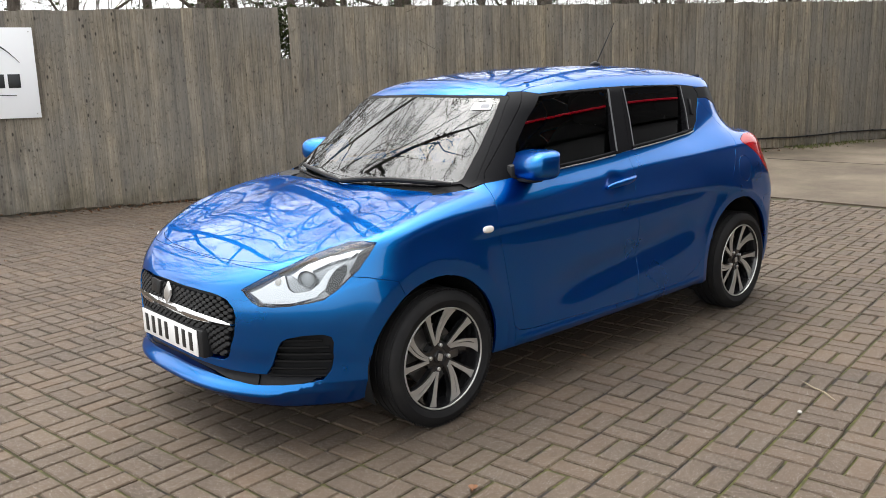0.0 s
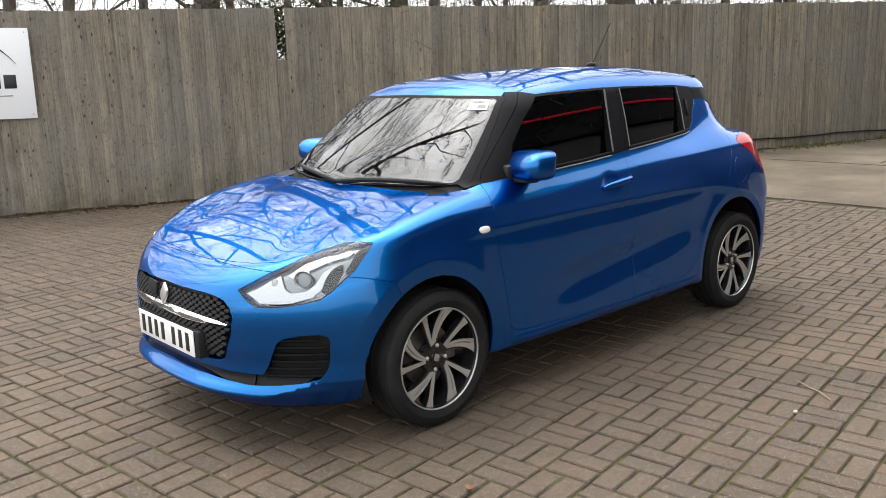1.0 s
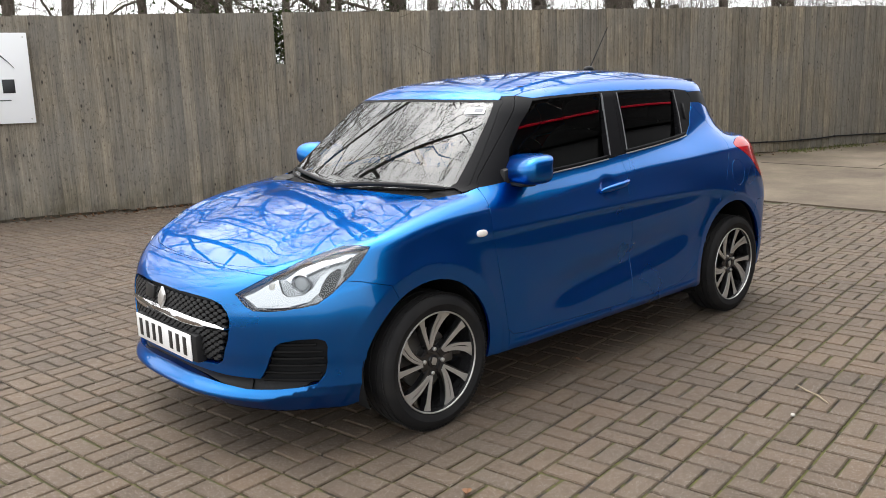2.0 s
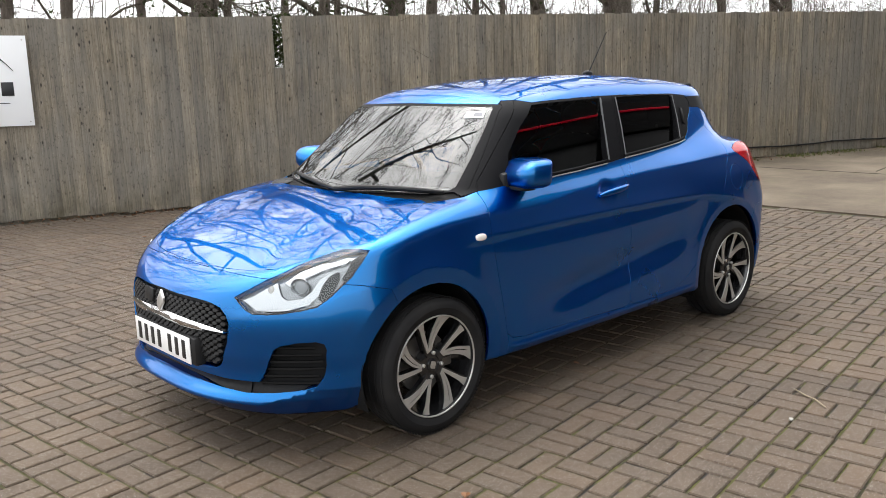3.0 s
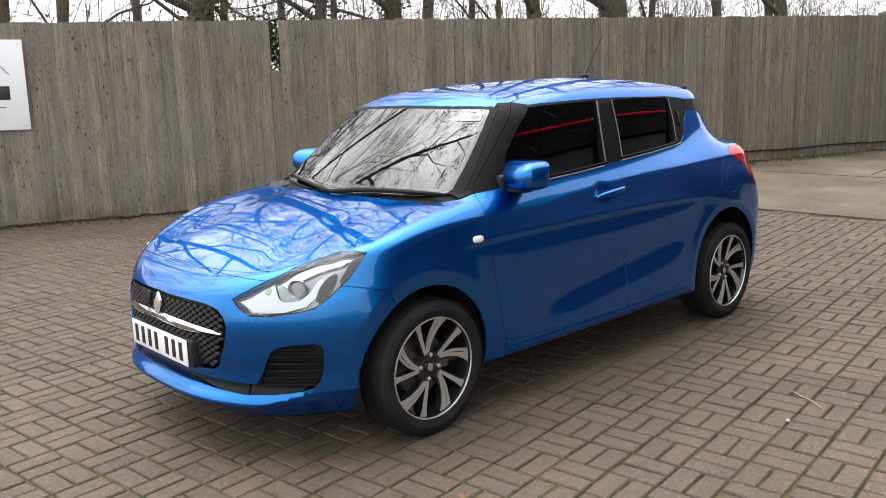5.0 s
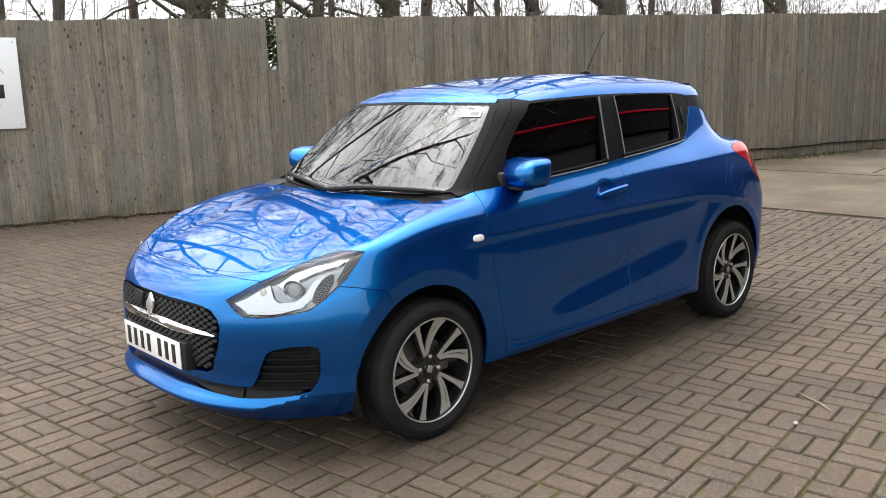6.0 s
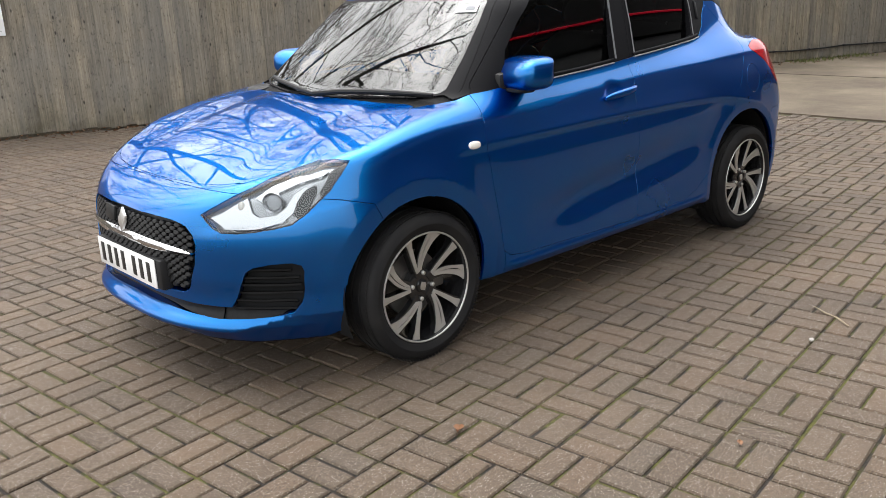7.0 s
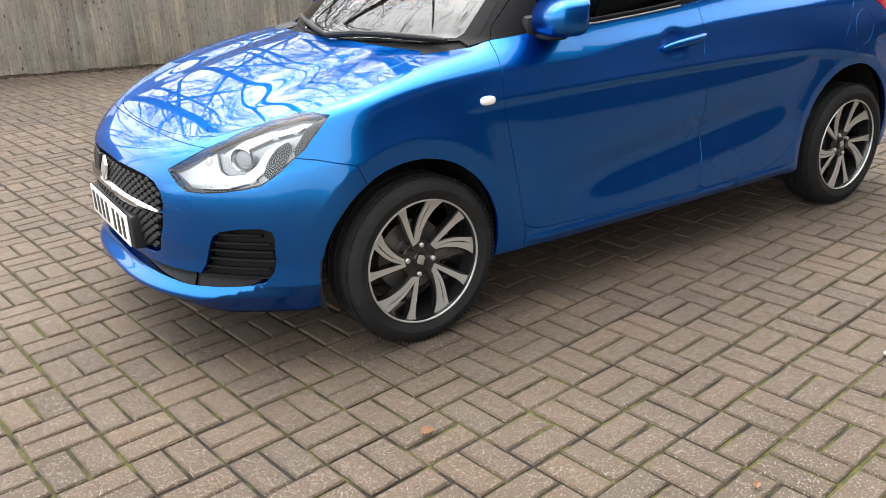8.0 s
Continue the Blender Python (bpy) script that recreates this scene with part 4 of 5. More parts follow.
# head lamps
def head_lamp(s):
    cover = panel("head_lamp", [LAMP, LAMP_L, LAMP_S, LAMP_D], LENS, car, s, gap=0.002, lip=0, label="clear head lamp with bright reflectors")
    panel("lamp_housing", [LAMP], LAMP_GREY, cover, s, gap=0.0, lip=0.0, sink=0.030)
    panel("lamp_reflector", [LAMP_L], REFLECTOR, cover, s, gap=0.002, lip=0.025, sink=0.016)
    panel("lamp_brow", [LAMP_S], REFLECTOR, cover, s, gap=0.002, lip=0.018, sink=0.018)
    panel("lamp_mask", [LAMP_D], GLOSS_BLACK, cover, s, gap=0.0, lip=0.02, sink=0.012, label="black mask in the lamp")
    eye = Vector((0.522, 0.655, 0.702))
    out = Vector((0.72, 0.62, 0.02)).normalized()
    turn = Matrix.Translation(eye) @ out.to_track_quat("Z", "Y").to_matrix().to_4x4()
    bowl = lathe([(0.038, 0.0), (0.036, 0.006), (0.031, 0.002), (0.028, -0.012), (0.028, -0.03)], 32, turn)
    part("lamp_ring", flip(bowl, s), REFLECTOR, cover)
    part("projector", flip(blob((0.054, 0.054, 0.020), turn @ pose(0, 0, -0.012), 2.0, 12, 24), s), PROJECTOR, cover)
    eye = Vector((0.592, 0.562, 0.686))
    turn = Matrix.Translation(eye) @ Vector((0.85, 0.5, 0.05)).normalized().to_track_quat("Z", "Y").to_matrix().to_4x4()
    part("indicator", flip(blob((0.030, 0.040, 0.024), turn, 2.0, 10, 16), s), CLEAR_BULB, cover)
    seal = []
    p = [(-0.171, 0.662), (-0.152, 0.643), (-0.125, 0.618), (-0.092, 0.605), (-0.03, 0.604), (0.03, 0.609), (0.10, 0.619), (0.162, 0.633), (0.195, 0.652), (0.227, 0.677), (0.291, 0.733), (0.332, 0.786)]
    for u, z in p:
        start = SKEW[0] * u + Vector((math.sqrt(0.5), math.sqrt(0.5), 0)) * 1.25 + Z * z
        q = meet(start, (-math.sqrt(0.5) * 0.6, -math.sqrt(0.5) * 0.6, 0))
        seal.append(q - slope_at(q) * 0.004)
    part("lamp_seal", flip(rod(seal, 0.0045, 6), s), GLOSS_BLACK, cover)


both(head_lamp)


# door mirrors, handles, repeaters
def mirror(s):
    at = pose(-0.600, 0.803, 1.048, 0, 0, -16)
    shell = blob((0.165, 0.300, 0.136), at, 3.8, 34, 40)
    for v in shell.verts:
        rise = v.co.z - (1.042 + 0.20 * (v.co.y - 0.82))
        if rise > 0 and v.co.x > -0.64:
            v.co.x -= 0.8 * (math.sqrt(rise * rise + 0.0002) - 0.0141)
        v.co.z -= 0.10 * (0.94 - v.co.y) * max(0.0, v.co.z - 1.04) * 5
    for v in shell.verts:
        if v.co.x < -0.65:
            v.co.x = -0.65 + (v.co.x + 0.65) * 0.3
    m = part("door_mirror", flip(shell, s), BLUE, car, "blue door mirror on a black foot")
    part("mirror_foot", flip(join(blob((0.10, 0.17, 0.030), pose(-0.580, 0.800, 0.984, 0, 0, -16), 3.0, 10, 20), box((0.11, 0.05, 0.10), pose(-0.56, 0.745, 1.00, 0, 0, 0), 0.02)), s), TRIM, m)
    part("mirror_glass", flip(blob((0.006, 0.165, 0.105), pose(-0.676, 0.818, 1.050, 0, 0, -16), 3.0, 10, 20), s), CHROME, m)


both(mirror)


def handle(s):
    run = []
    for i in range(9):
        t = i / 8
        p = side_at(-1.105 - 0.243 * t, 0.887 + 0.028 * t)
        p.y += 0.012 + 0.022 * math.sin(math.pi * min(1.0, max(0.0, t * 0.96 + 0.02)))
        run.append(p)
    grip = rod(run, [0.007, 0.013, 0.0155, 0.016, 0.016, 0.016, 0.0155, 0.014, 0.008], 10)
    part("door_handle", flip(grip, s), BLUE, car)
    p = side_at(-0.272, 0.803)
    at = Matrix.Translation(p) @ slope_at(p).to_track_quat("Z", "Y").to_matrix().to_4x4()
    part("side_repeater", flip(blob((0.062, 0.032, 0.020), at, 2.4, 10, 20), s), CLEAR_BULB, car, "oval clear indicator lens")
    p = side_at(-2.155, 1.225)
    part("rear_handle", flip(box((0.026, 0.008, 0.100), Matrix.Translation(p) @ pose(0, 0, 0, 24, -20, 0), 0.003), s), FRAME_BLACK, car)


both(handle)


# wipers, aerial, sticker
def wiper(points, name):
    run = []
    for y, z in points:
        p = front_at(y, z)
        run.append(p + slope_at(p) * 0.018)
    w = part(name, rod(run, [0.011] + [0.0105] * (len(run) - 2) + [0.006], 8), TRIM, car)
    run = [q - slope_at(q) * 0.009 for q in run]
    part("wiper_blade", rod(run, 0.006, 5), COWL, w)


wiper([(0.04, 0.956), (0.18, 0.970), (0.34, 0.974), (0.50, 0.972), (0.63, 0.968)], "wiper")
wiper([(-0.50, 0.990), (-0.38, 0.984), (-0.24, 0.976), (-0.10, 0.966), (0.05, 0.956)], "wiper")
part("scuttle_corner", blob((0.11, 0.14, 0.035), pose(-0.215, -0.60, 0.948, 0, 10, 0), 2.8, 10, 18), TRIM, car)
foot = top_at(-2.10, 0)
aerial = part("aerial_base", blob((0.085, 0.045, 0.045), Matrix.Translation(foot + Z * 0.012), 2.2, 10, 18), TRIM, car)
part("aerial_rod", rod([foot + Vector((-0.01, 0, 0.02)), foot + Vector((-0.19, 0, 0.27))], [0.0045, 0.003], 6), TRIM, aerial)
corner = [front_at(y, z) + X * 0.004 + Z * 0.002 for y, z in ((0.425, 1.284), (0.525, 1.284), (0.511, 1.314), (0.420, 1.316))]
sticker = part("sticker", from_lists([tuple(c) for c in corner], [(0, 1, 2, 3)]), PLATE_WHITE, windscreen, "small white paper sticker")
mid = [corner[0].lerp(corner[1], 0.45), corner[0].lerp(corner[1], 0.92), corner[3].lerp(corner[2], 0.92), corner[3].lerp(corner[2], 0.45)]
mid = [mid[0].lerp(mid[3], 0.22), mid[1].lerp(mid[2], 0.22), mid[1].lerp(mid[2], 0.78), mid[0].lerp(mid[3], 0.78)]
part("sticker_print", from_lists([tuple(c + X * 0.003) for c in mid], [(0, 1, 2, 3)]), STICKER_GREY, windscreen)


# wheels
def spoke(a0, r0, w0, a1, r1, w1, low, high, grow=0.0, n=9):
    """One curved spoke, angles clockwise from the top as seen from outside."""
    pts, faces = [], []
    for i in range(n):
        t = i / (n - 1)
        r = r0 + (r1 - r0) * t
        a = radians(a0 + (a1 - a0) * (t ** 0.85))
        w = (w0 + (w1 - w0) * t) / 2 + grow + (0.006 * max(0.0, t - 0.8) / 0.2)
        c = Vector((-math.sin(a) * r, -math.cos(a) * r, 0))
        side = Vector((-math.cos(a), math.sin(a), 0))
        rise = 0.013 * (r / 0.2) ** 2
        for k, h in ((-1, low), (-1, high), (1, high), (1, low)):
            q = c + side * k * w
            pts.append((q.x, q.y, h + rise))
    for i in range(n - 1):
        for q in range(4):
            m = (q + 1) % 4
            faces.append((i * 4 + q, i * 4 + m, i * 4 + 4 + m, i * 4 + 4 + q))
    faces += [(0, 1, 2, 3), tuple(range((n - 1) * 4, n * 4))[::-1]]
    bm = from_lists(pts, faces)
    bmesh.ops.recalc_face_normals(bm, faces=bm.faces[:])
    return bm


def build_wheel():
    barrel = lathe([(0.2135, 0.084), (0.2085, 0.088), (0.2055, 0.084), (0.202, 0.060), (0.194, 0.030), (0.190, -0.06), (0.204, -0.085)], 64)
    base, spokes = [barrel], []
    for k in range(5):
        a = 72 * k
        spokes.append(spoke(a - 23, 0.040, 0.018, a - 21, 0.206, 0.024, 0.026, 0.0555, 0.002))
        spokes.append(spoke(a - 14, 0.040, 0.030, a + 17, 0.206, 0.046, 0.026, 0.0535, 0.002))
    base.append(lathe([(0.0, 0.052), (0.050, 0.052), (0.064, 0.046), (0.066, 0.02), (0.0, 0.015)], 40))
    wheel = part("wheel", join(*base), DARK_ALLOY, car, "black and machined alloy wheel")
    for bm in spokes:
        part("spoke", bm, DARK_ALLOY, wheel)
    prof = [(0.212, 0.074), (0.2145, 0.086), (0.224, 0.0925), (0.240, 0.0955), (0.242, 0.0966), (0.255, 0.0945), (0.268, 0.0875), (0.278, 0.0775), (0.2835, 0.064), (0.2850, 0.050)]
    for g in (0.042, 0.0, -0.042):
        prof += [(0.2855, g + 0.005), (0.279, g + 0.004), (0.279, g - 0.004), (0.2855, g - 0.005)]
    prof += [(0.2850, -0.050), (0.2835, -0.064), (0.278, -0.0775), (0.268, -0.0875), (0.242, -0.0966), (0.2145, -0.086), (0.212, -0.074)]
    tyre = lathe(prof, 96)
    part("tyre", tyre, RUBBER, wheel, "black tyre")
    cuts = []
    for k in range(110):
        a = 2 * math.pi * k / 110
        cuts.append(box((0.0022, 0.010, 0.024), pose(0, 0, 0, 0, 0, math.degrees(a)) @ pose(0.2795, 0, 0.0690, 0, 40, 0)))
    part("tread_block", join(*cuts), RUBBER, wheel, smooth=False)
    part("rim_edge", lathe([(0.2130, 0.0855), (0.2110, 0.0895), (0.2075, 0.0895), (0.2055, 0.085)], 72), MACHINED, wheel)
    for k in range(5):
        a = 72 * k
        part("spoke_face", spoke(a - 22, 0.060, 0.012, a - 20, 0.2065, 0.024, 0.054, 0.0595), MACHINED, wheel)
        part("spoke_face", spoke(a - 16, 0.060, 0.009, a + 12, 0.2065, 0.015, 0.053, 0.0585), MACHINED, wheel)
        part("spoke_face", spoke(a - 7, 0.064, 0.008, a + 20, 0.2065, 0.029, 0.053, 0.0585), MACHINED, wheel)
    part("hub_cap", lathe([(0.0, 0.060), (0.022, 0.060), (0.026, 0.057), (0.027, 0.050)], 28), GLOSS_BLACK, wheel)
    part("hub_emblem", slab([(a * 0.5, b * 0.5) for a, b in badge_shape], 0.003, pose(0, 0, 0.0595, 0, 0, 200), 0.0008), SATIN, wheel)
    for k in range(4):
        a = radians(90 * k + 8)
        part("wheel_nut", lathe([(0.0, 0.0635), (0.006, 0.0635), (0.0085, 0.061), (0.0085, 0.050)], 12, pose(0.05 * math.sin(a), 0.05 * math.cos(a), 0)), SATIN, wheel)
    part("brake_disc", lathe([(0.0, 0.012), (0.062, 0.012), (0.064, 0.0), (0.126, 0.0), (0.126, -0.016), (0.0, -0.016)], 48), STEEL, wheel)
    part("brake_caliper", box((0.07, 0.10, 0.06), pose(-0.105, -0.01, -0.004, 0, 0, 0), 0.012), STEEL, wheel)
    return wheel


wheel = build_wheel()
WHEEL_UP = 0.2853 * 1.03
wheel.matrix_basis = pose(0, 0.757, WHEEL_UP, -90, 0, 0) @ Matrix.Scale(1.03, 4)
for x, s, turn in ((-BASE + 0.02, 1, 34), (0, -1, 10), (-BASE, -1, 50)):
    copy_thing(wheel, pose(x, s * 0.757, WHEEL_UP, -90 * s, 0, 0) @ pose(0, 0, 0, 0, 0, turn))


def arch_liner(s):
    for x, z, r in ((ARCH_F[0], ARCH_F[1], ARCH_F[2] + 0.006), (ARCH_R[0], ARCH_R[1], ARCH_R[2] + 0.006)):
        pts, faces, n = [], [], 28
        for i in range(n):
            a = math.pi * (-0.13 + 1.26 * i / (n - 1))
            for y in (0.46, 0.62, 0.82):
                pts.append((x + r * math.cos(a), y, max(0.17, z + r * math.sin(a))))
        for i in range(n - 1):
            for q in range(2):
                faces.append((i * 3 + q, i * 3 + q + 1, i * 3 + 4 + q, i * 3 + 3 + q))
        pts.append((x, 0.46, z))
        for i in range(n - 1):
            faces.append((i * 3, i * 3 + 3, len(pts) - 1))
        part("arch_liner", flip(from_lists(pts, faces), s), UNDER, car)


both(arch_liner)
part("axle", rod([(-BASE, -0.72, 0.29), (-BASE, 0.72, 0.29)], 0.04, 10), UNDER, car)
part("exhaust_tray", box((1.5, 1.1, 0.05), pose(-1.2, 0, 0.21), 0.02), UNDER, car)
both(lambda s: part("mud_flap", box((0.02, 0.16, 0.13), pose(-2.05, 0.70 * s, 0.24), 0.005), UNDER, car))


# cabin
part("dashboard", join(blob((0.62, 1.30, 0.16), pose(-0.52, 0, 0.930), 3.4, 14, 32), box((0.30, 1.28, 0.35), pose(-0.62, 0, 0.72), 0.05)), CABIN, car)
part("cabin_floor", box((2.3, 1.36, 0.10), pose(-1.55, 0, 0.30), 0.02), CABIN, car)
part("parcel_shelf", box((0.45, 1.10, 0.04), pose(-2.62, 0, 0.95), 0.01), CABIN, car)


def seat(x, y, wide):
    body = join(blob((0.52, wide, 0.20), pose(x, y, 0.55, 0, -8, 0), 3.4, 14, 26), blob((0.17, wide * 0.96, 0.66), pose(x - 0.34, y, 0.84, 0, -20, 0), 3.2, 16, 26))
    body = part("seat", body, FABRIC, car)
    for dy in ((0,) if wide < 0.8 else (-0.35, 0.35)):
        part("headrest", blob((0.10, 0.26, 0.17), pose(x - 0.485, y + dy, 1.235, 0, -14, 0), 2.8, 12, 22), FABRIC, body)
        part("headrest_post", join(*[rod([(x - 0.46, y + dy + k, 1.10), (x - 0.48, y + dy + k, 1.20)], 0.006, 6) for k in (-0.05, 0.05)]), SATIN, body)


seat(-1.10, 0.36, 0.50)
seat(-1.10, -0.36, 0.50)
seat(-1.95, 0.0, 1.20)
ring = [(-0.86 + 0.0, -0.36 + 0.18 * math.cos(2 * math.pi * i / 28), 0.98 + 0.18 * math.sin(2 * math.pi * i / 28)) for i in range(29)]
ring = [(x + 0.42 * (z - 0.98), y, z) for x, y, z in ring]
part("steering_wheel", join(rod(ring, 0.015, 8), blob((0.06, 0.16, 0.10), pose(-0.85, -0.36, 0.97), 2.6, 10, 18), rod([(-0.84, -0.36, 0.97), (-0.60, -0.36, 0.88)], 0.03, 8), box((0.02, 0.32, 0.03), pose(-0.855, -0.36, 0.975), 0.008)), CABIN, car)
part("inner_mirror", blob((0.03, 0.22, 0.06), pose(-0.80, 0, 1.285), 3.0, 10, 20), CABIN, car)
part("headlining", box((1.6, 0.96, 0.02), pose(-1.72, 0, 1.395), 0.008), FABRIC, car)


# ---- fence, sign, trees ----
fence = tagged(new("fence"), "tall weathered close-board timber fence with one broken board", "fence")
fence.location = FENCE_START
BOARD_PITCH = 0.1445
rng = random.Random(5)


def board_mesh(seed):
    """A feather-edge board, one unit high, thick edge towards local +x."""
    r = random.Random(seed)
    w, n = 0.178, 7
    pts, faces = [], []
    bow, lean = r.uniform(-0.006, 0.006), r.uniform(-0.004, 0.004)
    skew = r.uniform(-0.006, 0.006)
    for i in range(n):
        t = i / (n - 1)
        off = bow * math.sin(math.pi * t) + lean * t
        wob = 0.002 * math.sin(5 * t + seed)
        top = skew if i == n - 1 else 0.0
        for x, y in ((-0.5 * w, 0.000), (-0.5 * w + 0.002, 0.009), (0.5 * w - 0.003, 0.029), (0.5 * w, 0.026), (0.5 * w, 0.016)):
            pts.append((x + off, y + wob, t + top * x / w))
    for i in range(n - 1):
        for q in range(5):
            m = (q + 1) % 5
            faces.append((i * 5 + q, i * 5 + m, i * 5 + 5 + m, i * 5 + 5 + q))
    faces += [tuple(range(5))[::-1], tuple(range((n - 1) * 5, n * 5))]
    bm = from_lists(pts, faces)
    bmesh.ops.recalc_face_normals(bm, faces=bm.faces[:])
    me = bpy.data.meshes.new("board")
    bm.to_mesh(me)
    bm.free()
    me.materials.append(BOARD)
    me.materials.append(DARK_TIMBER)
    for f in me.polygons:
        f.material_index = 1 if f.index < 5 * (n - 1) and f.index % 5 == 4 else 0      # darker back
    return me


board_shapes = [board_mesh(k) for k in range(9)]
FACE_TURN = math.degrees(math.atan2(FENCE_WAY.y, FENCE_WAY.x))
for k in range(-34, 225):
    s = k * BOARD_PITCH + 0.02
    broken = k == 23
    foot = rng.uniform(0.012, 0.040) if s < 7 else rng.uniform(0.03, 0.05)
    top = 2.275 + 0.0130 * s + rng.uniform(-0.010, 0.010)
    if broken:
        top = 1.69
    ob = new("board", board_shapes[rng.randrange(9)])
    ob.parent = fence
    # local x runs back along the fence so that the thick edges face the yard
    ob.matrix_basis = Matrix.Translation(FENCE_WAY * s + FENCE_FACE * rng.uniform(-0.003, 0.003)) @ pose(0, 0, foot, 0, rng.uniform(-0.25, 0.25), FACE_TURN + 180 - 0.3) @ Matrix.Diagonal((1, 1, top - foot, 1))
# added dark strip that blocks the light under the boards, so the gap reads shaded
part("gravel_board", box((40, 0.03, 0.20), Matrix.Translation(FENCE_WAY * 14 - FENCE_FACE * 0.020 + Z * 0.03) @ pose(0, 0, 0, 0, 0, FACE_TURN), 0.004), DARK_TIMBER, fence)
for z in (0.42, 1.15, 1.62):
    part("rail", box((40, 0.04, 0.09), Matrix.Translation(FENCE_WAY * 14 - FENCE_FACE * 0.045 + Z * z) @ pose(0, 0, 0, 0, 0, FACE_TURN), 0.004), DARK_TIMBER, fence)
for k in range(17):
    if k != 4:
        part("post", box((0.10, 0.10, 2.3 + 0.03 * k), Matrix.Translation(FENCE_WAY * (-5 + 2.45 * k) - FENCE_FACE * 0.12 + Z * (1.13 + 0.015 * k)) @ pose(0, 0, 0, 0, 0, FACE_TURN), 0.004), DARK_TIMBER, fence)
cable = tagged(new("cable"), "black cable clipped along the foot of the fence", "cable")
cable.location = on_fence(0, 0)
run = [FENCE_WAY * (6.0 + 0.4 * i) + FENCE_FACE * (0.040 + 0.006 * math.sin(2.3 * i)) + Z * (0.205 + 0.011 * math.sin(1.1 * i) + 0.004 * math.sin(2.9 * i)) for i in range(54)]
part("sheath", rod(run, 0.012, 6), TRIM, cable)
for p in run[::2]:
    part("clip", box((0.022, 0.034, 0.034), Matrix.Translation(p - FENCE_FACE * 0.006) @ pose(0, 0, 0, 0, 0, FACE_TURN), 0.004), TRIM, cable)

sign = tagged(new("sign_board"), "white sign board with black bars fixed to the fence", "sign")
sign.location = on_fence(-0.35, 1.605, 0.05)
sign.rotation_euler = (0, radians(-0.4), radians(FACE_TURN + 180))
part("panel", box((1.64, 0.008, 0.99), pose(0, 0, 0), 0.002), SIGN_WHITE, sign)
for k in range(7):
    part("bar", box((0.135 if k else 0.125, 0.004, 0.150), pose(-0.585 + 0.165 * k, 0.0065, -0.085, 0, 0, 0), 0.001), SIGN_BLACK, sign)
part("line", box((1.15, 0.004, 0.008), pose(-0.02, 0.0065, -0.240), 0.001), SIGN_BLACK, sign)
arc = [(-0.66 + 0.03 * i, 0.0065, 0.02 + 0.34 * math.sin(math.pi * min(1.0, (i / 3 + 0.6) / 9.6)) ** 0.8) for i in range(28)]
part("swoosh", rod(arc, [0.003 + 0.009 * math.sin(math.pi * i / 27) for i in range(28)], 6), SIGN_BLACK, sign)
for x in (-0.78, 0.78):
    for z in (-0.45, 0.45):
        part("screw", blob((0.018, 0.006, 0.018), pose(x, 0.005, z), 2.0, 6, 10), SATIN, sign)


class Twigs:
    """Gathers many thin tapered tubes in one mesh."""

    def __init__(self):
        self.pts, self.faces = [], []

    def tube(self, points, radii, sides):
        start = len(self.pts)
        side = None
        for i, p in enumerate(points):
            d = (points[min(i + 1, len(points) - 1)] - points[max(i - 1, 0)]).normalized()
            side = d.orthogonal() if side is None else side - d * side.dot(d)
            side.normalize()
            up = d.cross(side)
            for k in range(sides):
                a = 2 * math.pi * k / sides
                self.pts.append(tuple(p + radii[i] * (math.cos(a) * side + math.sin(a) * up)))
        for i in range(len(points) - 1):
            for k in range(sides):
                m, o = (k + 1) % sides, start + i * sides
                self.faces.append((o + k, o + m, o + sides + m, o + sides + k))

    def done(self, name, mat, parent, label=""):
        me = bpy.data.meshes.new(name)
        me.from_pydata(self.pts, [], self.faces)
        me.materials.append(mat)
        me.shade_smooth()
        ob = new(name, me)
        ob.parent = parent
        return tagged(ob, label)


def wander(r, start, way, length, n, bend, lift):
    pts, p, d = [start.copy()], start.copy(), way.normalized()
    for _ in range(n):
        d = (d + Vector((r.gauss(0, bend), r.gauss(0, bend), r.gauss(0, bend) + lift))).normalized()
        p = p + d * (length / n)
        pts.append(p.copy())
    return pts


def sprout(r, twigs, pts, radius, level, most, count):
    """Side branches along a branch, and theirs in turn."""
    n = len(pts) - 1
    length = sum((pts[i + 1] - pts[i]).length for i in range(n))
    for _ in range(count):
        t = r.uniform(0.18, 1.0) * n
        i = min(int(t), n - 1)
        p = pts[i].lerp(pts[i + 1], t - i)
        d = (pts[i + 1] - pts[i]).normalized()
        out = d.orthogonal().normalized()
        out.rotate(Matrix.Rotation(r.uniform(0, 2 * math.pi), 3, d))
        way = d * r.uniform(0.5, 1.0) + out * r.uniform(0.5, 1.0)
        far = length * r.uniform(0.32, 0.58) * (1.15 - 0.6 * t / n)
        thick = max(0.004, radius * (1 - 0.75 * t / n) * r.uniform(0.32, 0.5))
        sub = wander(r, p, way, far, 4 if level < most else 3, 0.20, 0.03)
        twigs.tube(sub, [max(0.003, thick * (1 - 0.8 * k / (len(sub) - 1))) for k in range(len(sub))], 5 if level < 2 else 3)
        if level < most:
            sprout(r, twigs, sub, thick, level + 1, most, r.randint(5, 7) if level == 1 else r.randint(3, 5))


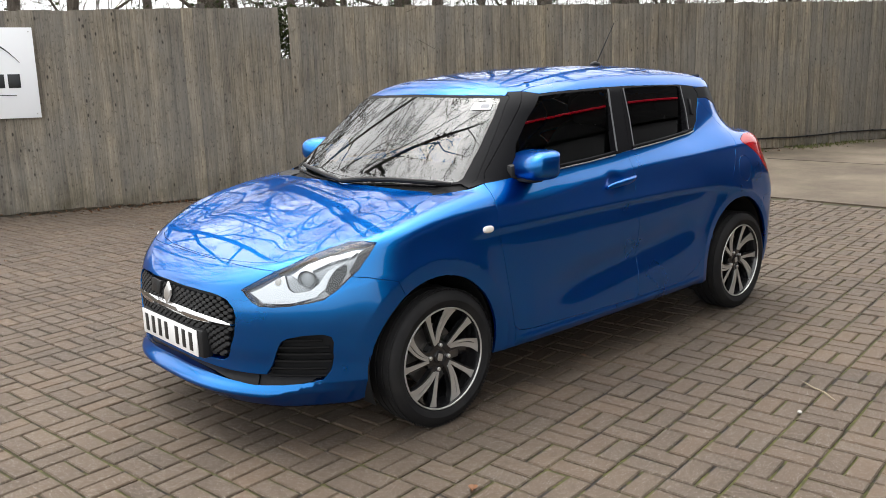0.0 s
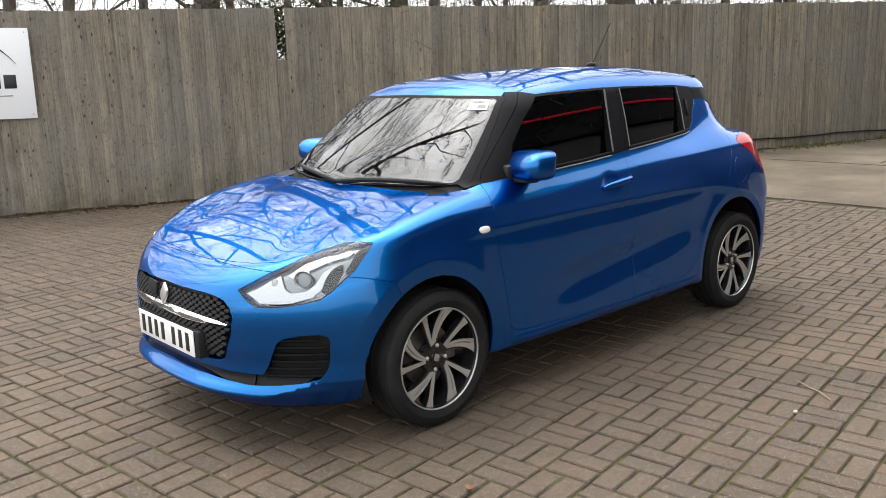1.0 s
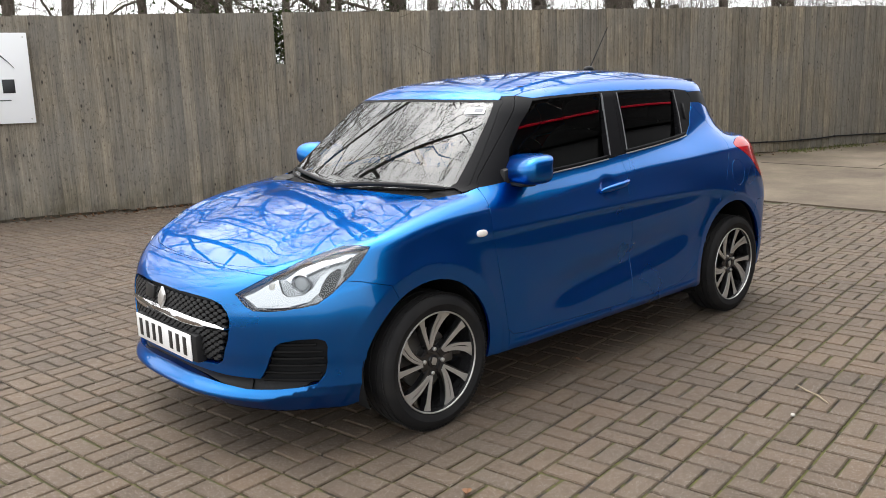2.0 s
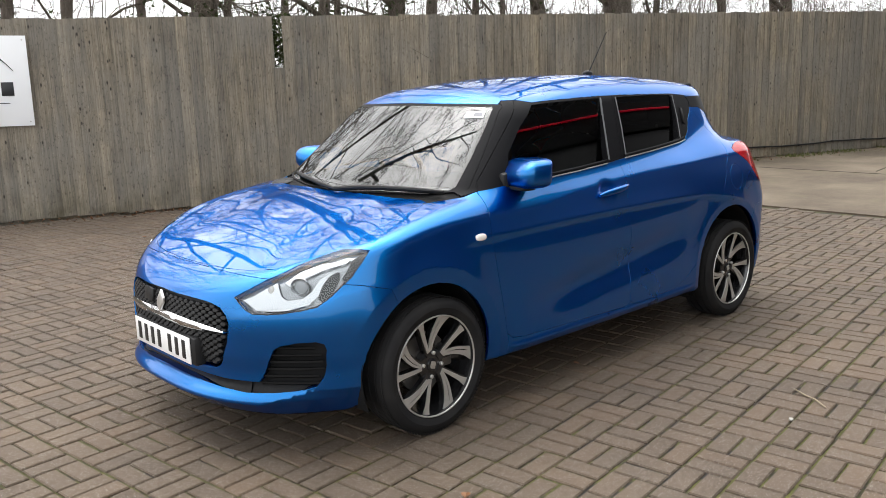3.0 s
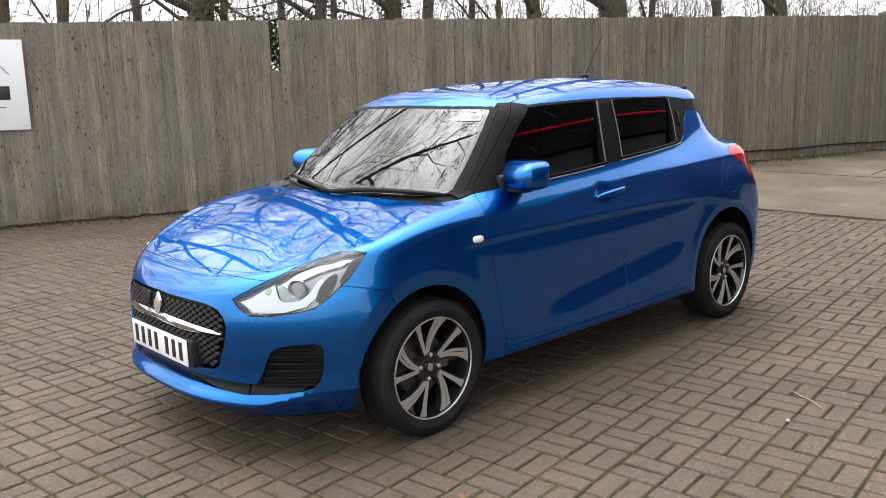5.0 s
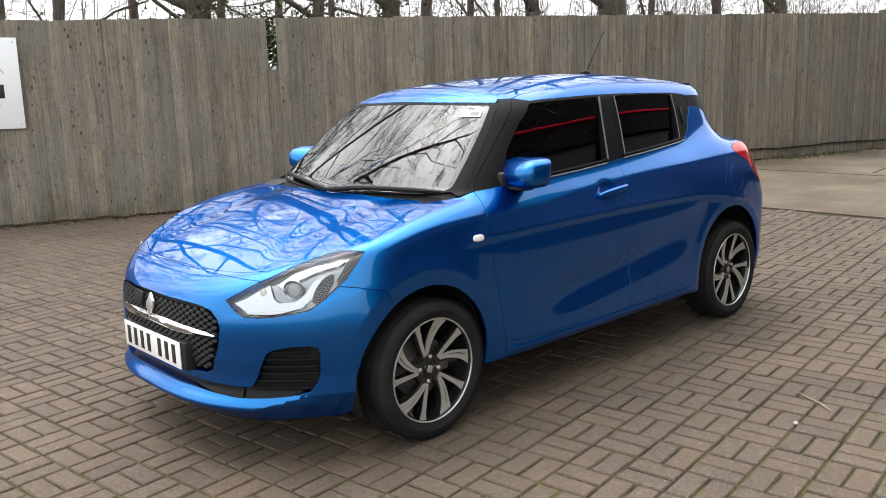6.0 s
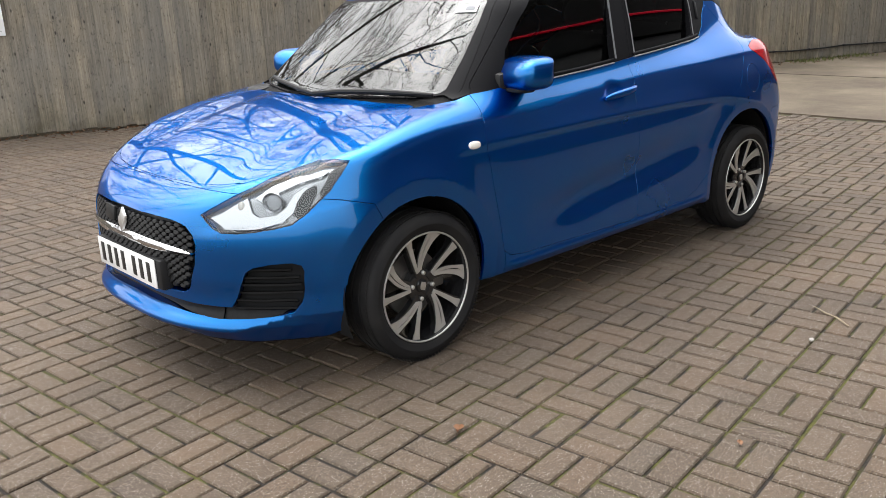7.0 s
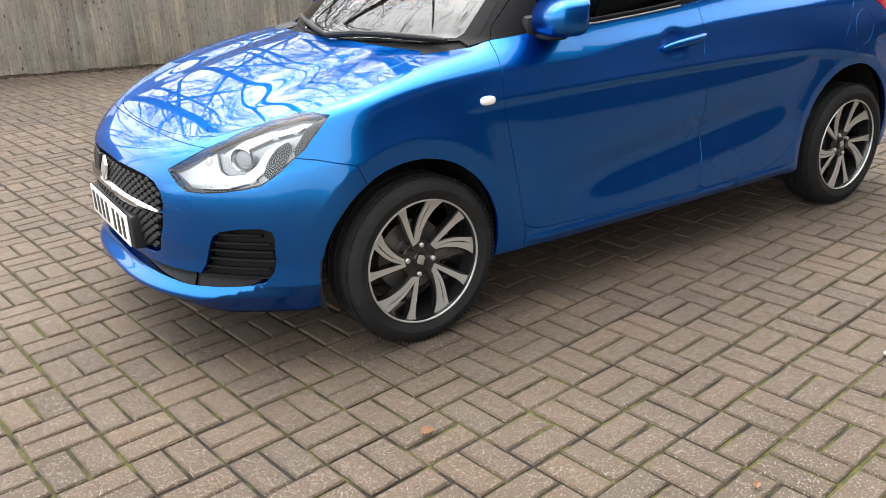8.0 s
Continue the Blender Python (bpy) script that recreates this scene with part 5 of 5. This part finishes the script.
def tree(seed, x, y, thick, tall, lean=(0, 0), limbs=13, ivy=0, first=2.4, fine=3):
    r = random.Random(seed)
    root = tagged(new("tree"), "tall bare winter tree with grey-brown bark behind the fence" if not ivy else "tall bare winter tree with ivy up its trunk behind the fence", "tree", "trees behind the fence")
    root.location = (x, y, -0.07)
    trunk = wander(r, Vector((0, 0, 0)), Vector((lean[0], lean[1], 1)), tall, 12, 0.05, 0.05)
    radii = [thick * (1.25 if i == 0 else 1.0) * (1 - 0.85 * (i / 12) ** 1.1) for i in range(13)]
    t = Twigs()
    t.tube(trunk, radii, 12)
    t.done("trunk", BARK, root)
    c = Twigs()
    for k in range(limbs):
        h = first + (tall * 0.93 - first) * ((k + r.uniform(0, 0.8)) / limbs)
        i = min(11, int(h / tall * 12))
        p = trunk[i].lerp(trunk[i + 1], h / tall * 12 - i)
        a = 2.4 * k + r.uniform(-0.5, 0.5)
        way = Vector((math.cos(a), math.sin(a), r.uniform(0.35, 1.0)))
        far = (0.36 * tall) * (1.1 - 0.75 * h / tall) * r.uniform(0.7, 1.2)
        rad = radii[i] * r.uniform(0.35, 0.55)
        limb = wander(r, p, way, far, 6, 0.16, 0.08)
        c.tube(limb, [max(0.006, rad * (1 - 0.85 * q / 6)) for q in range(7)], 6)
        sprout(r, c, limb, rad, 1, fine, r.randint(6, 8))
    c.done("crown", BARK, root, "bare branches and twigs")
    if ivy:
        pts, faces = [], []
        for _ in range(ivy):
            h = r.uniform(1.6, 5.5)
            i = min(11, int(h / tall * 12))
            p = trunk[i].lerp(trunk[i + 1], h / tall * 12 - i)
            a, o = r.uniform(0, 2 * math.pi), radii[i] + r.uniform(0.0, 0.22)
            p = p + Vector((math.cos(a) * o, math.sin(a) * o, 0))
            u = Vector((r.gauss(0, 1), r.gauss(0, 1), r.gauss(0, 1))).normalized() * 0.045
            v = u.orthogonal().normalized() * 0.035
            n = len(pts)
            pts += [tuple(p - u), tuple(p + v * 0.9), tuple(p + u), tuple(p - v * 0.9)]
            faces.append((n, n + 1, n + 2, n + 3))
        me = bpy.data.meshes.new("ivy")
        me.from_pydata(pts, [], faces)
        me.materials.append(IVY)
        ob = new("ivy", me)
        ob.parent = root
    return root


tree(11, -2.73, -11.1, 0.07, 9.0, limbs=12, first=1.8)
tree(12, -4.85, -10.5, 0.23, 17.5, (0.05, 0.03), 17, fine=4)
tree(13, -5.6, -11.3, 0.09, 11.0, limbs=11)
tree(14, -6.6, -9.9, 0.13, 13.0, (-0.16, 0.0), 13, 500)
tree(15, -7.7, -10.0, 0.08, 10.0, (0.1, 0), 12, 420)
tree(16, -8.05, -9.1, 0.19, 15.0, limbs=15, ivy=600)
tree(17, -10.1, -9.2, 0.09, 11.0, limbs=12)
tree(18, -10.4, -8.5, 0.07, 10.0, limbs=11)
tree(19, -10.95, -7.9, 0.17, 14.0, (0, 0.04), 14)
tree(20, -12.6, -7.2, 0.33, 16.0, limbs=16)
tree(21, -14.2, -7.6, 0.09, 11.0, limbs=12, ivy=300)
tree(22, -15.0, -6.3, 0.12, 12.5, limbs=13)
tree(23, -16.7, -5.4, 0.15, 13.5, limbs=13)
tree(24, -18.4, -6.6, 0.12, 13.0, limbs=12)
tree(25, 0.1, -9.4, 0.11, 19.0, (0.0, 0.07), 20, fine=4)
tree(26, 3.0, -10.3, 0.09, 18.0, (0.03, 0.08), 18, fine=4)
tree(27, -1.7, -10.4, 0.10, 18.0, (0.02, 0.05), 18, fine=4)
tree(28, 7.2, -12.5, 0.16, 13.0, limbs=12)
tree(29, -7.0, -14.5, 0.15, 13.0, limbs=12)
tree(30, -11.5, -12.0, 0.16, 13.5, limbs=12)
for k in range(9):
    tree(40 + k, -13.0 + 2.15 * k + 0.5 * math.sin(3.0 * k), -15.5 - 1.3 * (k % 3), 0.13, 10.5 + 1.1 * math.sin(2.0 * k), limbs=15, first=4.6, fine=4 if 2 < k < 8 else 3)

# thin undergrowth along the back of the fence
under = Twigs()
r = random.Random(77)
for _ in range(430):
    s = r.uniform(3.6, 26) if r.random() < 0.85 else r.uniform(-3, 4)
    p = on_fence(s, -0.05, -r.uniform(1.7, 6.0))
    stem = wander(r, p, Vector((r.gauss(0, 0.15), r.gauss(0, 0.15), 1)), r.uniform(2.7, 4.8), 6, 0.10, 0.05)
    under.tube(stem, [0.015 * (1 - 0.8 * i / 6) for i in range(7)], 4)
    sprout(r, under, stem, 0.012, 2, 3, 7)
tagged(under.done("undergrowth", BARK, None), "tangle of bare twigs and saplings behind the fence", "shrubs", "", "stuff")
pts, faces = [], []
for _ in range(2600):
    s = 2.0 + abs(r.gauss(0, 3.2)) if r.random() < 0.7 else r.uniform(-2, 20)
    p = on_fence(s + 0.6 * math.sin(7 * s), r.triangular(0.6, 3.1, 2.2), -r.uniform(0.15, 2.5))
    if _ < 420:
        p = on_fence(3.34 + r.gauss(0, 0.10), r.triangular(1.62, 2.45, 1.95), -r.uniform(0.08, 0.30))
    u = Vector((r.gauss(0, 1), r.gauss(0, 1), r.gauss(0, 1))).normalized() * 0.032
    v = u.orthogonal().normalized() * 0.024
    n = len(pts)
    pts += [tuple(p - u), tuple(p + v), tuple(p + u), tuple(p - v)]
    faces.append((n, n + 1, n + 2, n + 3))
me = bpy.data.meshes.new("ivy_leaves")
me.from_pydata(pts, [], faces)
me.materials.append(IVY)
tagged(new("ivy_leaves", me), "scattered green ivy leaves among the twigs", "ivy", "", "stuff")


# ---- small things on the ground ----
def leaf(x, y, size, turn, mat, name, label):
    n = 7
    pts, faces = [], []
    for i in range(n):
        t = i / (n - 1)
        w = size * 0.36 * math.sin(math.pi * min(0.98, t * 0.9 + 0.08))
        for k in (-1, 0, 1):
            pts.append(((t - 0.5) * size, k * w, 0.006 + 0.22 * size * abs(k) * (0.6 + 0.4 * t) + 0.05 * size * math.sin(3 * t)))
    for i in range(n - 1):
        for k in range(2):
            faces.append((i * 3 + k, i * 3 + k + 1, i * 3 + 4 + k, i * 3 + 3 + k))
    bm = from_lists(pts, faces)
    bm.transform(pose(x, y, 0.0, 0, 0, turn))
    return tagged(part(name, bm, mat), label, "leaf", "fallen leaves")


leaf(0.324, 1.338, 0.050, 40, DRY_LEAF, "fallen_leaf", "curled brown leaf lying on a mossy joint")
rl = random.Random(9)
for _ in range(26):
    leaf(rl.uniform(-5.5, 2.0), rl.uniform(-5.0, 2.4), rl.uniform(0.020, 0.045), rl.uniform(0, 360), DRY_LEAF, "fallen_leaf", "small dry brown leaf on the paving")
twig = tagged(part("twig", rod([(-1.34, 1.90, 0.006), (-1.39, 1.83, 0.012), (-1.42, 1.77, 0.008), (-1.47, 1.70, 0.005)], [0.003, 0.0042, 0.004, 0.002], 5), PALE_TWIG), "thin dry twig lying on the paving", "twig")
tagged(part("pebble", blob((0.026, 0.020, 0.012), pose(-1.118, 1.848, 0.005, 0, 0, 30), 2.3, 8, 12), STONE), "small pale pebble on the paving", "pebble")
# drift of leaf litter along the foot of the fence
pts, faces = [], []
for _ in range(1500):
    s, out = rl.uniform(-3, 26), 0.03 + abs(rl.gauss(0, 0.16))
    p = on_fence(s, 0.012 + rl.uniform(0, 0.02), out)
    u = Vector((rl.gauss(0, 1), rl.gauss(0, 1), rl.gauss(0, 0.35))).normalized() * rl.uniform(0.012, 0.028)
    v = u.orthogonal().normalized() * 0.012
    n = len(pts)
    pts += [tuple(p - u), tuple(p + v), tuple(p + u), tuple(p - v)]
    faces.append((n, n + 1, n + 2, n + 3))
me = bpy.data.meshes.new("leaf_litter")
me.from_pydata(pts, [], faces)
me.materials.append(DRY_LEAF)
tagged(new("leaf_litter", me), "brown leaf litter along the foot of the fence", "leaves", "", "stuff")
pts, faces = [], []
for _ in range(2600):
    s, out = rl.uniform(6.5, 26), 0.07 + abs(rl.gauss(0, 0.20))
    p = on_fence(s, 0.02, out)
    if p.x > KERB_X or math.sin(2.1 * s) + math.sin(5.3 * s) < -0.7:
        continue
    p.z += 0.0028 * max(0, KERB_X - p.x)
    h, a = rl.uniform(0.02, 0.055), rl.uniform(0, 6.3)
    u = Vector((math.cos(a), math.sin(a), 0)) * 0.012
    n = len(pts)
    pts += [tuple(p - u), tuple(p + u), tuple(p + Vector((rl.gauss(0, 0.012), rl.gauss(0, 0.012), h)))]
    faces.append((n, n + 1, n + 2))
me = bpy.data.meshes.new("moss")
me.from_pydata(pts, [], faces)
me.materials.append(MOSS)
tagged(new("moss", me), "green moss and grass along the foot of the fence", "moss", "", "stuff")


# ---- paving blocks: pairs of blocks, each pair turned a quarter against its neighbours ----
PITCH, LAY = 0.1963, radians(7.54)
ORIGIN = Vector((0.0088, 1.4089, 0))
E1, E2 = Vector((-math.cos(LAY), -math.sin(LAY), 0)), Vector((-math.sin(LAY), math.cos(LAY), 0))


def block_shape(long, wide):
    """Top, chamfer and sides of a block."""
    pts, faces = [], []
    for inset, z in ((0.0, -0.05), (0.0, -0.0055), (0.0048, 0.0)):
        for sx, sy in ((-1, -1), (1, -1), (1, 1), (-1, 1)):
            pts.append((sx * (long / 2 - inset), sy * (wide / 2 - inset), z))
    for lay in range(2):
        for k in range(4):
            m = (k + 1) % 4
            faces.append((lay * 4 + k, lay * 4 + m, lay * 4 + 4 + m, lay * 4 + 4 + k))
    return pts, faces + [(8, 9, 10, 11)]


shapes = []
for k in range(8):
    p, f = block_shape(0.1872 - 0.0009 * (k % 4), 0.0885 - 0.0007 * (k // 2))
    me = bpy.data.meshes.new("block")
    me.from_pydata(p, [], f)
    me.materials.append(BLOCK)
    shapes.append((me, p, f))
rb = random.Random(21)
near, field_p, field_f = 0, [], []
for i in range(-28, 42):
    for j in range(-46, 26):
        for half in (-1, 1):
            along = (i + j) % 2 == 0
            c = ORIGIN + E1 * PITCH * (i + 0.5) + E2 * PITCH * (j + 0.5) + (E1 if along else E2) * (half * PITCH / 4)
            if c.x < KERB_X + 0.08 or c.x > 4.6 or c.y > 5.4 or (c - FENCE_START).dot(FENCE_FACE) < 0.03:
                continue
            turn = math.degrees(LAY) + (90 if along else 0) + rb.gauss(0, 0.45)
            m = pose(c.x + rb.gauss(0, 0.0010), c.y + rb.gauss(0, 0.0010), rb.gauss(0, 0.0011), rb.gauss(0, 0.35), rb.gauss(0, 0.35), turn)
            me, p, f = shapes[rb.randrange(8)]
            if near < 300 and -0.95 < c.x < 1.15 and 1.05 < c.y < 2.45:
                ob = new("block", me)
                ob.parent = pavement
                ob.matrix_basis = m
                near += 1
            else:
                n = len(field_p)
                field_p += [tuple(m @ Vector(q)) for q in p]
                field_f += [tuple(n + q for q in g) for g in f]
me = bpy.data.meshes.new("block_field")
me.from_pydata(field_p, [], field_f)
me.materials.append(BLOCK)
field = new("block_field", me)
field.parent = pavement
tagged(field, kind="stuff")
